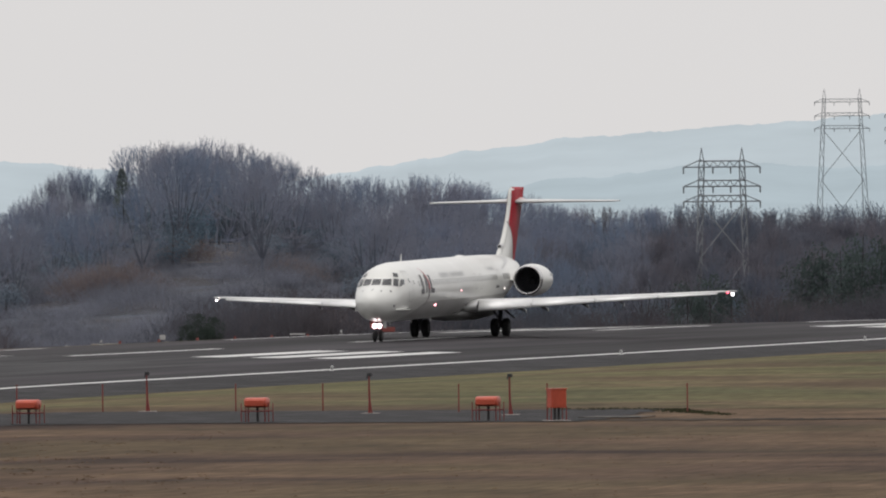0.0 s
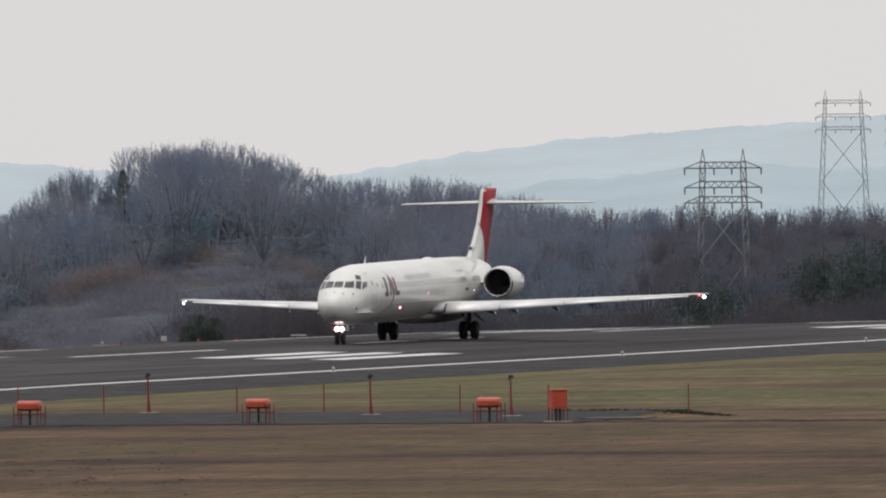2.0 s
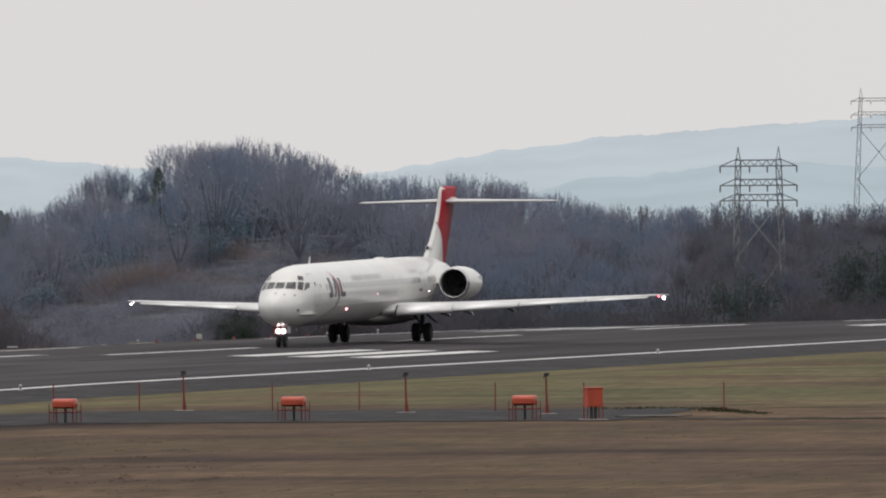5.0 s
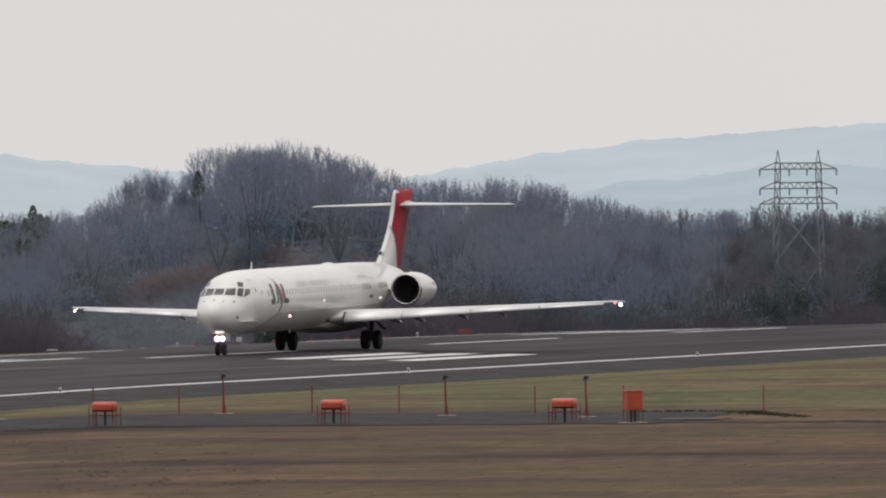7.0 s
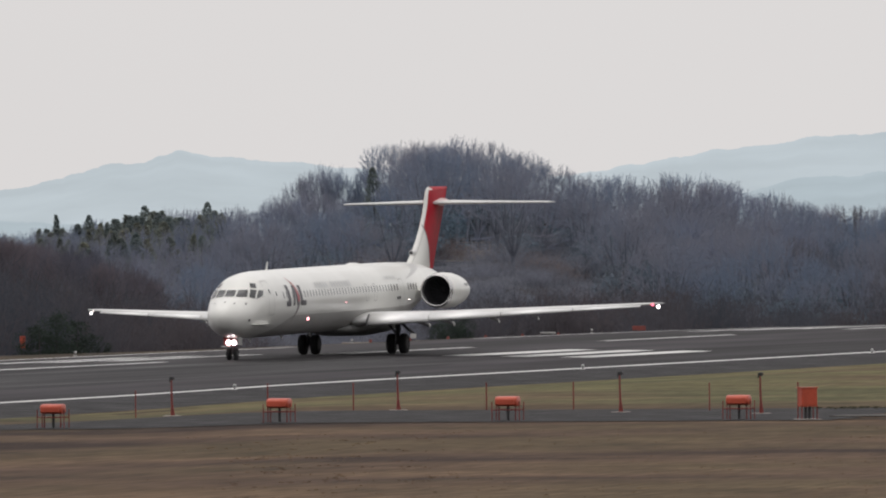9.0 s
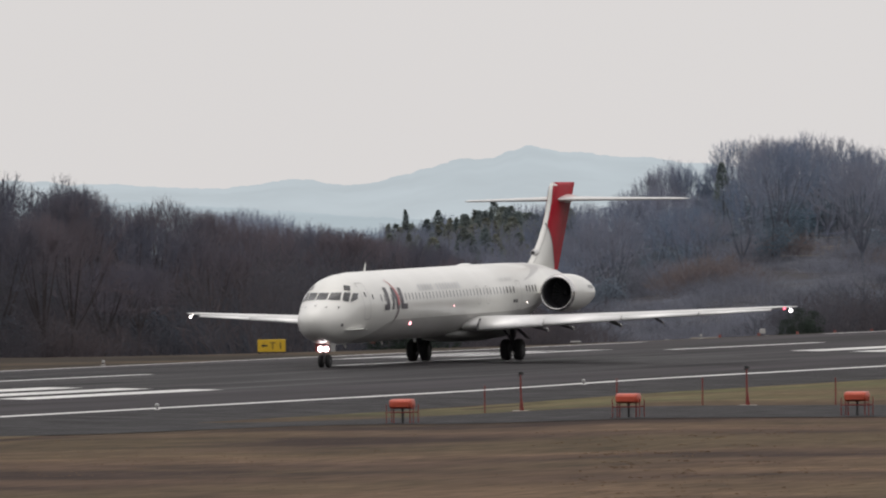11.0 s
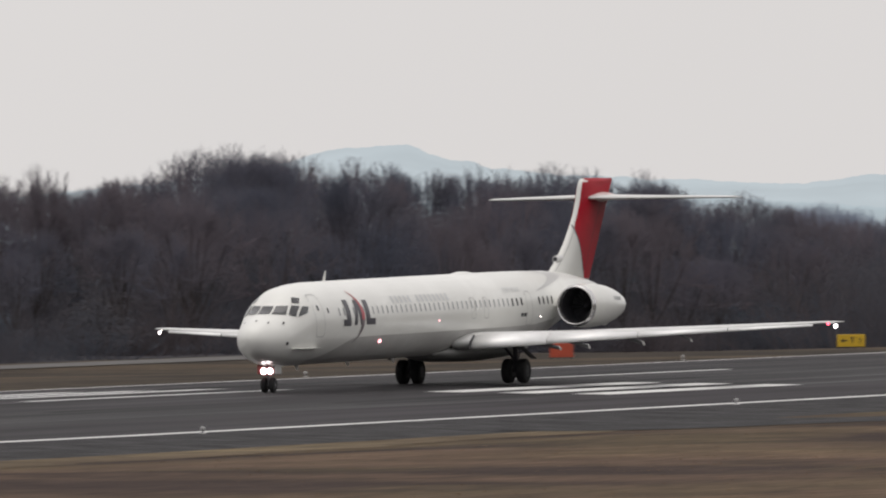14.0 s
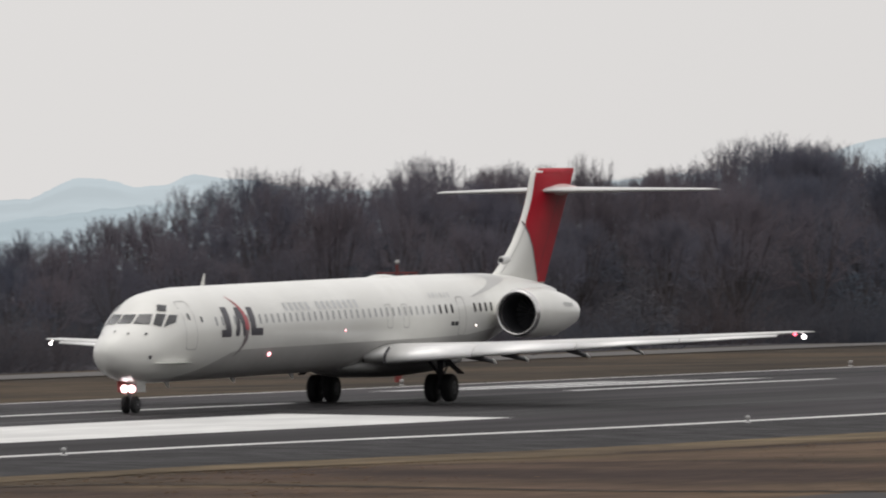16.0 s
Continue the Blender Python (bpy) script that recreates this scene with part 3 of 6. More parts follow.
def build_runway():
    road = strip("road_runway", FAR_SIDE, NEAR_LINE + 0.6, 120, 1580, M["asphalt"], 0.0, "dark grey asphalt runway with white markings, worn along the middle", "runway")
    strip("road_shoulder", NEAR_LINE + 0.6, NEAR_SIDE, 120, 1580, M["asphalt_dark"], 0.0, "darker asphalt shoulder along the runway", "road")
    def mark(u0, u1, y0, y1):
        ob = strip("marking", u0, u1, y0, y1, M["paint_line"], 0.006, "", "", parent=road)
        return ob
    mark(NEAR_LINE - 0.38, NEAR_LINE + 0.38, 125, 1575)
    mark(FAR_LINE - 0.45, FAR_LINE + 0.45, 125, 730)
    mark(FAR_LINE - 0.45, FAR_LINE + 0.45, 771, 1575)
    for i in range(23):
        mark(-0.4, 0.4, 121.5 + i * 59.6, 152.1 + i * 59.6)
    # dark streaks of tyre rubber along the touchdown stretch
    rng = random.Random(5)
    for k in range(34):
        u = -16.0 + k * 0.98
        for _ in range(2):
            y0 = rng.uniform(330, 400) + (150 if _ else 0)
            half = rng.uniform(0.26, 0.48)
            strip("tyre_streak", u - half, u + half, y0, y0 + rng.uniform(90, 145), M["rubber"], 0.003, "", "", parent=road)
    # touchdown bars in groups beside the centre line, and the two broad aiming bars
    for y in (509.3, 659.2, 809.0):
        for k in range(3):
            mark(7.52 + 3.386 * k - 0.9, 7.52 + 3.386 * k + 0.9, y, y + 26.5)
            mark(-7.52 - 3.386 * k - 0.9, -7.52 - 3.386 * k + 0.9, y - 15.8, y + 10.7)
    mark(7.0, 16.5, 372, 433.2)
    mark(-16.5, -7.0, 356, 417.4)
    # the dark pad under the row of approach lights, and a strip of greener grass behind it
    bm = bmesh.new()
    rows = []
    ragged = random.Random(77)
    for j in range(29):
        f = j / 28
        y = 448.0 + 28.2 * f
        x0, x1 = -163.0, -113.0 - 3.4 * f + ragged.uniform(-0.5, 0.5)
        rows.append([(x0 + (x1 - x0) * i / 30, y, terrain(x0 + (x1 - x0) * i / 30, y) + 0.022) for i in range(31)])
    loft(bm, rows, caps=False, closed=False)
    tagged(new("pavement", mesh_of("pavement", bm, M["asphalt_dark"])), "dark bare strip under the row of orange light units", "pavement", kind="structure")
    bm = bmesh.new()
    rows = []
    for i in range(71):
        x = -114.0 + i * 0.32
        a, b = 449.6 + ragged.uniform(-0.7, 0.7), 453.4 + ragged.uniform(-0.9, 0.9) - 0.03 * i
        rows.append([(x, y, terrain(x, y) + 0.02) for y in (a, (a + b) / 2, b)])
    loft(bm, rows, caps=False, closed=False)
    tagged(new("ground_track", mesh_of("ground_track", bm, M["soil"])), "bare dark track through the dry grass", "rut", kind="structure")
    bm = bmesh.new()
    rows = []
    for i in range(9):
        x = -115.0 + i * 0.29
        a, b = 455.6 + ragged.uniform(-0.25, 0.25), 458.0 + ragged.uniform(-0.3, 0.3)
        rows.append([(x, a, terrain(x, a) + 0.03), (x, a, terrain(x, a) + 0.06), (x, b, terrain(x, b) + 0.06), (x, b, terrain(x, b) + 0.03)])
    loft(bm, rows, caps=False, closed=False)
    tagged(new("pavement_slab", mesh_of("pavement_slab", bm, M["worn_slab"])), "worn grey slab at the end of the dark strip", "slab", kind="structure")
    bm = bmesh.new()
    rows = []
    for j in range(38):
        y = 476.5 + j * 6
        rows.append([(x, y, terrain(x, y) + 0.012) for x in [-161.2 + i * 2.6 for i in range(27)]])
    loft(bm, rows, caps=False, closed=False)
    tagged(new("ground_verge", mesh_of("ground_verge", bm, M["green_grass"])), "greener short grass between the light row and the runway", "grass", kind="structure")
    # a paler fringe of grass along the shoulder
    bm = bmesh.new()
    rng = random.Random(31)
    rows = []
    wide = 5.0
    for j in range(151):
        y = 296.0 + j * 1.2
        wide = max(3.6, min(6.6, wide + rng.uniform(-0.5, 0.5)))
        rows.append([(CENTRE + NEAR_SIDE + 0.05 + wide * k / 7, y, terrain(CENTRE + NEAR_SIDE + 0.05 + wide * k / 7, y) + 0.016) for k in range(8)])
    loft(bm, rows, caps=False, closed=False)
    tagged(new("ground_fringe", mesh_of("ground_fringe", bm, M["pale_grass"])), "paler dry grass fringe along the asphalt shoulder", "grass", kind="structure")
    # a crossing service road close by, its painted line, and a bare rut in the grass beside it
    bm = bmesh.new()
    loft(bm, [[(x, y, terrain(x, y) + 0.02) for x in [-121.5 + i * 3.0 for i in range(15)]] for y in [310 + 0.93 * j for j in range(11)]], caps=False, closed=False)
    service = tagged(new("road_service", mesh_of("road_service", bm, M["road_grey"])), "grey paved service road at the edge of the grass", "road", kind="structure")
    bm = bmesh.new()
    loft(bm, [[(x, y, terrain(x, y) + 0.026) for x in (-113.95, -113.60)] for y in (310.3, 313, 316, 319.1)], caps=False, closed=False)
    part("marking", bm, M["paint_line"], service)
    bm = bmesh.new()
    rng = random.Random(12)
    rows = []
    for i in range(60):
        x = -152 + i * 0.52
        a, b = 320.0 + rng.uniform(-0.35, 0.35), 321.6 + rng.uniform(-0.4, 0.4)
        rows.append([(x, y, terrain(x, y) + z) for y, z in ((a, 0.012), ((a + b) / 2, 0.02), (b, 0.012))])
    loft(bm, rows, caps=False, closed=False)
    tagged(new("ground_rut", mesh_of("ground_rut", bm, M["soil"], True)), "dark bare rut across the dry grass", "rut", kind="structure")
    bm = bmesh.new()
    loft(bm, [[(CENTRE - 62 - k * 7, y, terrain(CENTRE - 62 - k * 7, y) + 0.05) for k in (0, 1)] for y in range(300, 1000, 20)], caps=False, closed=False)
    tagged(new("road_perimeter", mesh_of("road_perimeter", bm, M["road"])), "grey perimeter road at the foot of the wood", "road", kind="structure")


# ---------------------------------------------------------------- the airliner
# Its own space: x to its left wing, y aft from the nose wheel, z up from the tarmac.
# aft station: top, bottom, half width
BODY = [
    (-2.20, 2.32, 2.24, 0.02), (-2.14, 2.53, 2.00, 0.28), (-1.95, 2.77, 1.74, 0.53), (-1.58, 3.00, 1.51, 0.80), (-1.10, 3.20, 1.35, 1.02),
    (-0.65, 3.37, 1.25, 1.19), (-0.30, 3.52, 1.19, 1.29), (0.05, 3.74, 1.16, 1.38), (0.42, 4.03, 1.13, 1.46), (0.90, 4.31, 1.12, 1.54), (1.6, 4.55, 1.12, 1.60),
    (2.6, 4.66, 1.13, 1.645), (4.0, 4.735, 1.15, 1.67), (6.4, 4.77, 1.18, 1.67), (17.0, 4.90, 1.31, 1.67), (25.0, 4.99, 1.41, 1.67), (28.5, 5.02, 1.50, 1.67),
    (31.0, 5.03, 1.80, 1.60), (33.5, 5.02, 2.40, 1.40), (36.0, 4.92, 3.05, 1.08), (38.5, 4.68, 3.62, 0.66), (40.3, 4.46, 3.92, 0.28), (41.0, 4.34, 4.10, 0.10),
]


def section(y):
    top, bottom, w = lerp_table(BODY, y)
    return (top + bottom) / 2, (top - bottom) / 2, w


def skin_x(y, z):
    """Half width of the body at a station and height."""
    zc, h, w = section(y)
    k = (z - zc) / h
    return w * math.sqrt(max(0.0, 1 - k * k))


def skin_y(x, z):
    """Where the nose meets a line along the body at x, z."""
    lo, hi = -2.3, 6.0
    for _ in range(40):
        m = (lo + hi) / 2
        zc, h, w = section(m)
        if (x / w) ** 2 + ((z - zc) / h) ** 2 < 1:
            hi = m
        else:
            lo = m
    return hi


def side_patch(bm, outline, lift=0.012, grid=None, side=1):
    """A flat shape given in (aft, height), laid on the body's flank."""
    vs = []
    for y, z in outline:
        zc, h, w = section(y)
        x = skin_x(y, z)
        n = Vector((x / (w * w), 0, (z - zc) / (h * h))).normalized() * lift
        vs.append(bm.verts.new((side * (x + n.x), y, z + n.z)))
    return bm.faces.new(vs)


def side_quad(bm, y0, y1, z0, z1, lift=0.012, ny=1, nz=3, lean=0.0, side=1):
    for i in range(ny):
        for j in range(nz):
            a, b = y0 + (y1 - y0) * i / ny, y0 + (y1 - y0) * (i + 1) / ny
            c, d = z0 + (z1 - z0) * j / nz, z0 + (z1 - z0) * (j + 1) / nz
            la, lb = lean * (c - z0), lean * (d - z0)
            side_patch(bm, [(a + la, c), (b + la, c), (b + lb, d), (a + lb, d)], lift, side=side)
    return bm


def side_rounded(bm, yc, zc0, w, h, lift=0.012, r=0.45, n=4, side=1):
    """A rounded rectangle on the flank."""
    pts = []
    rr = r * min(w, h)
    for cx, cz, a0 in ((w / 2 - rr, h / 2 - rr, 0), (-w / 2 + rr, h / 2 - rr, 90), (-w / 2 + rr, -h / 2 + rr, 180), (w / 2 - rr, -h / 2 + rr, 270)):
        for i in range(n + 1):
            a = radians(a0 + 90 * i / n)
            pts.append((yc + cx + rr * math.cos(a), zc0 + cz + rr * math.sin(a)))
    return side_patch(bm, pts, lift, side=side)


def side_outline(bm, yc, zc0, w, h, line=0.035, lift=0.010, side=1, r=0.2):
    """The seam of a door on the flank: a thin rounded frame."""
    def loop(w, h):
        pts, rr = [], r * min(w, h)
        for cx, cz, a0 in ((w / 2 - rr, h / 2 - rr, 0), (-w / 2 + rr, h / 2 - rr, 90), (-w / 2 + rr, -h / 2 + rr, 180), (w / 2 - rr, -h / 2 + rr, 270)):
            for i in range(4):
                a = radians(a0 + 30 * i)
                pts.append((yc + cx + rr * math.cos(a), zc0 + cz + rr * math.sin(a)))
        full = []
        for (a, b) in zip(pts, pts[1:] + pts[:1]):
            full += [(a[0] + (b[0] - a[0]) * k / 4, a[1] + (b[1] - a[1]) * k / 4) for k in range(4)]
        return full
    o, i = loop(w, h), loop(w - 2 * line, h - 2 * line)
    for k in range(len(o)):
        k2 = (k + 1) % len(o)
        side_patch(bm, [o[k], o[k2], i[k2], i[k]], lift, side=side)


def nose_patch(bm, corners, lift=0.014, n=5):
    """A panel of the windscreen, its corners in (across, height), laid on the nose."""
    (x0, z0), (x1, z1), (x2, z2), (x3, z3) = corners
    rows = []
    for j in range(n + 1):
        row = []
        for i in range(n + 1):
            a, b = i / n, j / n
            x = (x0 * (1 - a) + x1 * a) * (1 - b) + (x3 * (1 - a) + x2 * a) * b
            z = (z0 * (1 - a) + z1 * a) * (1 - b) + (z3 * (1 - a) + z2 * a) * b
            y = skin_y(x, z)
            zc, h, w = section(y)
            row.append((x + lift * 1.2 * x / max(w, 0.1), y - lift * 1.5, z + lift))
        rows.append(row)
    return loft(bm, rows, caps=False, closed=False)


def wing_section(x, y0, chord, z, thick, n=14, droop=0.0):
    """An aerofoil ring at span x: leading edge at y0."""
    up, lo = [], []
    for i in range(n + 1):
        s = (1 - math.cos(math.pi * i / n)) / 2
        t = 5 * thick * (0.2969 * math.sqrt(s) - 0.126 * s - 0.3516 * s * s + 0.2843 * s ** 3 - 0.1036 * s ** 4)
        camber = 0.015 * math.sin(math.pi * s) - droop * max(0.0, s - 0.72) ** 1.2
        up.append((x, y0 + chord * s, z + chord * (camber + t)))
        lo.append((x, y0 + chord * s, z + chord * (camber - t)))
    return up + lo[::-1][1:-1]


WING = [  # span, leading edge, chord, height, thickness
    (1.2, 19.0, 6.9, 1.82, 0.125), (2.0, 19.4, 6.45, 1.88, 0.12), (5.2, 21.1, 4.95, 2.03, 0.11), (10.5, 23.92, 3.05, 2.30, 0.10), (15.9, 26.92, 1.42, 2.55, 0.09), (16.58, 27.45, 0.85, 2.58, 0.07),
]


def wing_at(x):
    return lerp_table(WING, abs(x))


WHEELS = []


def build_airliner():
    jet = empty("airliner", pose(0, 0, 0), "white twin-engine airliner with a red tail fin, rolling on the runway", "airliner")

    # body
    bm = bmesh.new()
    ys = [b[0] for b in BODY[:14]] + [6.4 + i * 1.3 for i in range(1, 18)] + [b[0] for b in BODY[17:]]
    ys = sorted(set(ys + [(a + b) / 2 for a, b in zip(ys[1:13], ys[2:14])]))
    ys = sorted(set(ys + [1.0 + 0.35 * i for i in range(15)] + [7.0 + 0.65 * i for i in range(39)]))
    ys = [b for a, b in zip([-9.0] + ys, ys) if b - a > 0.01]
    rings, up, down = [], 44, 28
    for y in ys:
        zc, h, w = section(y)
        edge = 22 + 40 * (1 - smooth_step((y - 1.8) / 5.0))
        turns = [-edge + (180 + 2 * edge) * i / up for i in range(up)] + [180 + edge + (180 - 2 * edge) * i / down for i in range(down)]
        rings.append([(w * math.cos(radians(a)), y, zc + h * math.sin(radians(a))) for a in turns])
    loft(bm, rings)
    bm.faces.ensure_lookup_table()
    # lower faces get the painted shade grey
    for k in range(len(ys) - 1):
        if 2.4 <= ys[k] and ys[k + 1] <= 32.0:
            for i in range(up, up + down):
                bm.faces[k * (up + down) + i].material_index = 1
    fus = part("fuselage", bm, [M["white"], M["underside"]], jet, "glossy white fuselage, the shade of its underside painted in light grey", smooth=True)

    # wing to body fairing; its dark grey holds the shade below the wing root
    bm = bmesh.new()
    rings = []
    for y, w, top, bot in ((18.2, 0.7, 1.5, 1.30), (19.4, 1.35, 1.85, 1.10), (20.6, 1.80, 2.15, 1.02), (23.0, 2.0, 2.25, 1.0), (26.0, 1.85, 2.2, 1.12), (28.5, 1.3, 1.9, 1.4), (29.8, 0.6, 1.75, 1.58)):
        zc, h = (top + bot) / 2, (top - bot) / 2
        rings.append([(w * math.copysign(abs(math.cos(a)) ** 0.8, math.cos(a)), y, zc + h * math.copysign(abs(math.sin(a)) ** 0.8, math.sin(a))) for a in [2 * math.pi * i / 32 for i in range(32)]])
    loft(bm, rings)
    part("belly_fairing", bm, M["belly"], jet, "belly fairing under the wing root, its shade set in dark grey", smooth=True)

    # windscreen, five panes and two eyebrow panes
    for c in (((-0.27, 3.40), (0.27, 3.40), (0.25, 3.73), (-0.25, 3.73)),
              ((0.36, 3.39), (0.87, 3.36), (0.80, 3.74), (0.34, 3.73)), ((-0.87, 3.36), (-0.36, 3.39), (-0.34, 3.73), (-0.80, 3.74)),
              ((0.96, 3.35), (1.21, 3.26), (1.15, 3.72), (0.90, 3.75)), ((-1.21, 3.26), (-0.96, 3.35), (-0.90, 3.75), (-1.15, 3.72)),
              ((1.27, 3.24), (1.42, 3.40), (1.35, 3.68), (1.22, 3.70)), ((-1.42, 3.40), (-1.27, 3.24), (-1.22, 3.70), (-1.35, 3.68)),
              ((0.86, 3.86), (1.10, 3.83), (0.98, 4.06), (0.74, 4.10)), ((-1.10, 3.83), (-0.86, 3.86), (-0.74, 4.10), (-0.98, 4.06))):
        bm = bmesh.new()
        nose_patch(bm, c)
        part("windscreen_pane", bm, M["glass"], fus, "dark cockpit glass", smooth=True)

    for px, pz in ((0.50, 3.02), (0.0, 3.10), (-0.62, 3.02), (0.95, 2.98)):
        bm = bmesh.new()
        nose_patch(bm, ((px - 0.03, pz - 0.03), (px + 0.03, pz - 0.03), (px + 0.03, pz + 0.03), (px - 0.03, pz + 0.03)), n=1)
        part("sensor_port", bm, M["gear_dark"], fus)

    # cabin windows
    pitch_z = lambda y: 3.42 + 0.0105 * (y - 4.5)
    ys = [4.35 + 0.575 * i for i in range(47)]
    for s in (1, -1):
        for y in ys:
            if 26.85 < y < 28.6:
                continue
            bm = bmesh.new()
            side_rounded(bm, y, pitch_z(y), 0.20, 0.37, 0.012, 0.45, 3, s)
            part("cabin_window", bm, M["dark_window"] if 25.2 < y < 26.9 or 29 < y else M["cabin"], fus)
    # doors
    for s in (1, -1):
        for y, z, w, h in ((2.12, 3.28, 0.92, 1.86), (20.6, 3.42, 0.55, 0.95), (22.2, 3.42, 0.55, 0.95), (27.75, 3.35, 0.72, 1.55)):
            bm = bmesh.new()
            side_outline(bm, y, z, w, h, side=s)
            part("door_seam", bm, M["seam"], fus)
        bm = bmesh.new()
        side_rounded(bm, 2.12, 3.62, 0.20, 0.26, 0.013, 0.45, 3, s)
        part("door_window", bm, M["glass"], fus)
        bm = bmesh.new()
        side_rounded(bm, 3.1, 3.50, 0.15, 0.25, 0.013, 0.45, 3, s)
        part("door_window", bm, M["glass"], fus)
        for y, z, w in ((-0.55, 3.02, 0.07), (-0.70, 2.12, 0.17)):
            bm = bmesh.new()
            side_rounded(bm, y, z, w, w * 0.9, 0.013, 0.45, 3, s)
            part("sensor_port", bm, M["gear_dark"], fus)
        bm = bmesh.new()
        y0, z0 = 0.2, 1.86
        x0 = skin_x(0.8, z0)
        loft(bm, [[(s * (x0 - 0.12), -0.35, z0), (s * (x0 + 0.02), -0.3, z0 + 0.015), (s * (x0 - 0.12), -0.35, z0 + 0.03)],
                  [(s * (x0 - 0.05), 0.3, z0 - 0.02), (s * (x0 + 0.30), 0.6, z0 + 0.015), (s * (x0 - 0.05), 0.3, z0 + 0.05)],
                  [(s * (x0 - 0.02), 2.2, z0 - 0.02), (s * (x0 + 0.36), 2.2, z0 + 0.015), (s * (x0 - 0.02), 2.2, z0 + 0.05)]])
        part("nose_strake", bm, M["white"], fus)
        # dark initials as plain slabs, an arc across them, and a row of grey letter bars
        for y0, w, z0, h, lean in ((5.12, 0.50, 2.86, 1.08, -0.05), (5.98, 0.34, 2.84, 1.08, 0.30), (6.72, 0.34, 2.84, 1.08, -0.28), (7.42, 0.48, 2.86, 1.06, -0.05)):
            bm = bmesh.new()
            side_quad(bm, y0, y0 + w, z0, z0 + h, 0.016, 1, 8, lean, s)
            part("emblem_slab", bm, M["navy"], fus, "dark painted slab of the emblem")
        for y0, y1, z0, h in ((4.72, 5.55, 2.80, 0.28), (7.45, 8.50, 2.84, 0.28)):
            bm = bmesh.new()
            side_quad(bm, y0, y1, z0, z0 + h, 0.017, 2, 3, 0, s)
            part("emblem_slab", bm, M["navy"], fus, "dark painted slab of the emblem")
        for (a0, a1, mat) in ((-62, -6, "arc_grey"), (-6, 60, "arc_red")):
            bm = bmesh.new()
            for i in range(18):
                q0, q1 = radians(a0 + (a1 - a0) * i / 18), radians(a0 + (a1 - a0) * (i + 1) / 18)
                w0, w1 = 0.17 * math.cos(q0 * 1.35) + 0.05, 0.17 * math.cos(q1 * 1.35) + 0.05
                cy, cz, r = 5.35, 3.20, 1.30
                side_patch(bm, [(cy + (r + 0.25) * math.cos(q0), cz + r * math.sin(q0)), (cy + (r + 0.25 + w0 * 1.6) * math.cos(q0), cz + r * math.sin(q0)),
                                (cy + (r + 0.25 + w1 * 1.6) * math.cos(q1), cz + r * math.sin(q1)), (cy + (r + 0.25) * math.cos(q1), cz + r * math.sin(q1))], 0.020, side=s)
            part("emblem_arc", bm, M[mat], fus, "red and grey painted arc")
        for i in range(14):
            if i == 5:
                continue
            y = 10.95 + i * 0.51
            bm = bmesh.new()
            side_quad(bm, y, y + 0.27, 3.73 + 0.009 * (y - 10), 4.04 + 0.009 * (y - 10), 0.013, 1, 3, -0.25, s)
            part("lettering_bar", bm, M["letter_grey"], fus)
        for i in range(6):
            bm = bmesh.new()
            side_quad(bm, 25.0 + 0.36 * i, 25.13 + 0.36 * i, 4.10, 4.30, 0.013, 1, 2, 0, s)
            part("lettering_bar", bm, M["letter_grey"], fus)
        for y in (26.75, 27.15):
            bm = bmesh.new()
            side_quad(bm, y - 0.16, y + 0.16, 2.98, 3.14, 0.013, 1, 2, 0, s)
            part("placard", bm, M["gear_dark"], fus)

    # silver-grey sweep of the livery over the shoulder ahead of the fin
    for s in (1, -1):
        bm = bmesh.new()
        rows = []
        for j in range(17):
            f = j / 16
            a = 85 - 57 * f
            y_in = 29.9 + 2.3 * math.sin(math.pi * min(1.0, f * 1.02)) ** 0.8 - 0.9 * f ** 2
            y_out = y_in + 2.0 * math.sin(math.pi * (0.14 + 0.84 * f)) ** 0.75 + 0.05
            row = []
            for i in range(9):
                y = y_in + (y_out - y_in) * i / 8
                zc, h, w = section(y)
                row.append((s * (w + 0.009) * math.cos(radians(a)), y, zc + (h + 0.009) * math.sin(radians(a))))
            rows.append(row)
        loft(bm, rows, caps=False, closed=False)
        part("livery_sweep", bm, M["swoosh"], fus, "silver-grey painted sweep", smooth=True)

    # blade aerials and the long hump on the roof
    bm = bmesh.new()
    loft(bm, [[(-0.02, 6.45, 4.74), (0.02, 6.45, 4.74), (0.02, 6.75, 4.74), (-0.02, 6.75, 4.74)], [(-0.008, 6.76, 5.22), (0.008, 6.76, 5.22), (0.008, 6.86, 5.22), (-0.008, 6.86, 5.22)]])
    part("aerial", bm, M["white"], fus)
    for y, zz in ((3.0, 1.12), (9.0, 1.22), (14.5, 1.28)):
        bm = bmesh.new()
        loft(bm, [[(-0.03, y, zz + 0.03), (0.03, y, zz + 0.03), (0.03, y + 0.4, zz + 0.03), (-0.03, y + 0.4, zz + 0.03)],
                  [(-0.01, y + 0.3, zz - 0.2), (0.01, y + 0.3, zz - 0.2), (0.01, y + 0.45, zz - 0.2), (-0.01, y + 0.45, zz - 0.2)]])
        part("aerial", bm, M["grey"], fus)
    bm = bmesh.new()
    rings = []
    for k in range(9):
        y, s = 21.8 + k * 0.42, math.sin(math.pi * (k + 0.12) / 8.24)
        zc = section(y)[0] + section(y)[1] - 0.05
        rings.append([(0.28 * s * math.cos(a), y, zc + 0.14 * s * math.sin(a)) for a in [math.pi * 2 * i / 10 for i in range(10)]])
    loft(bm, rings)
    part("roof_fairing", bm, M["white"], fus, smooth=True)

    # wings
    for s in (1, -1):
        bm = bmesh.new()
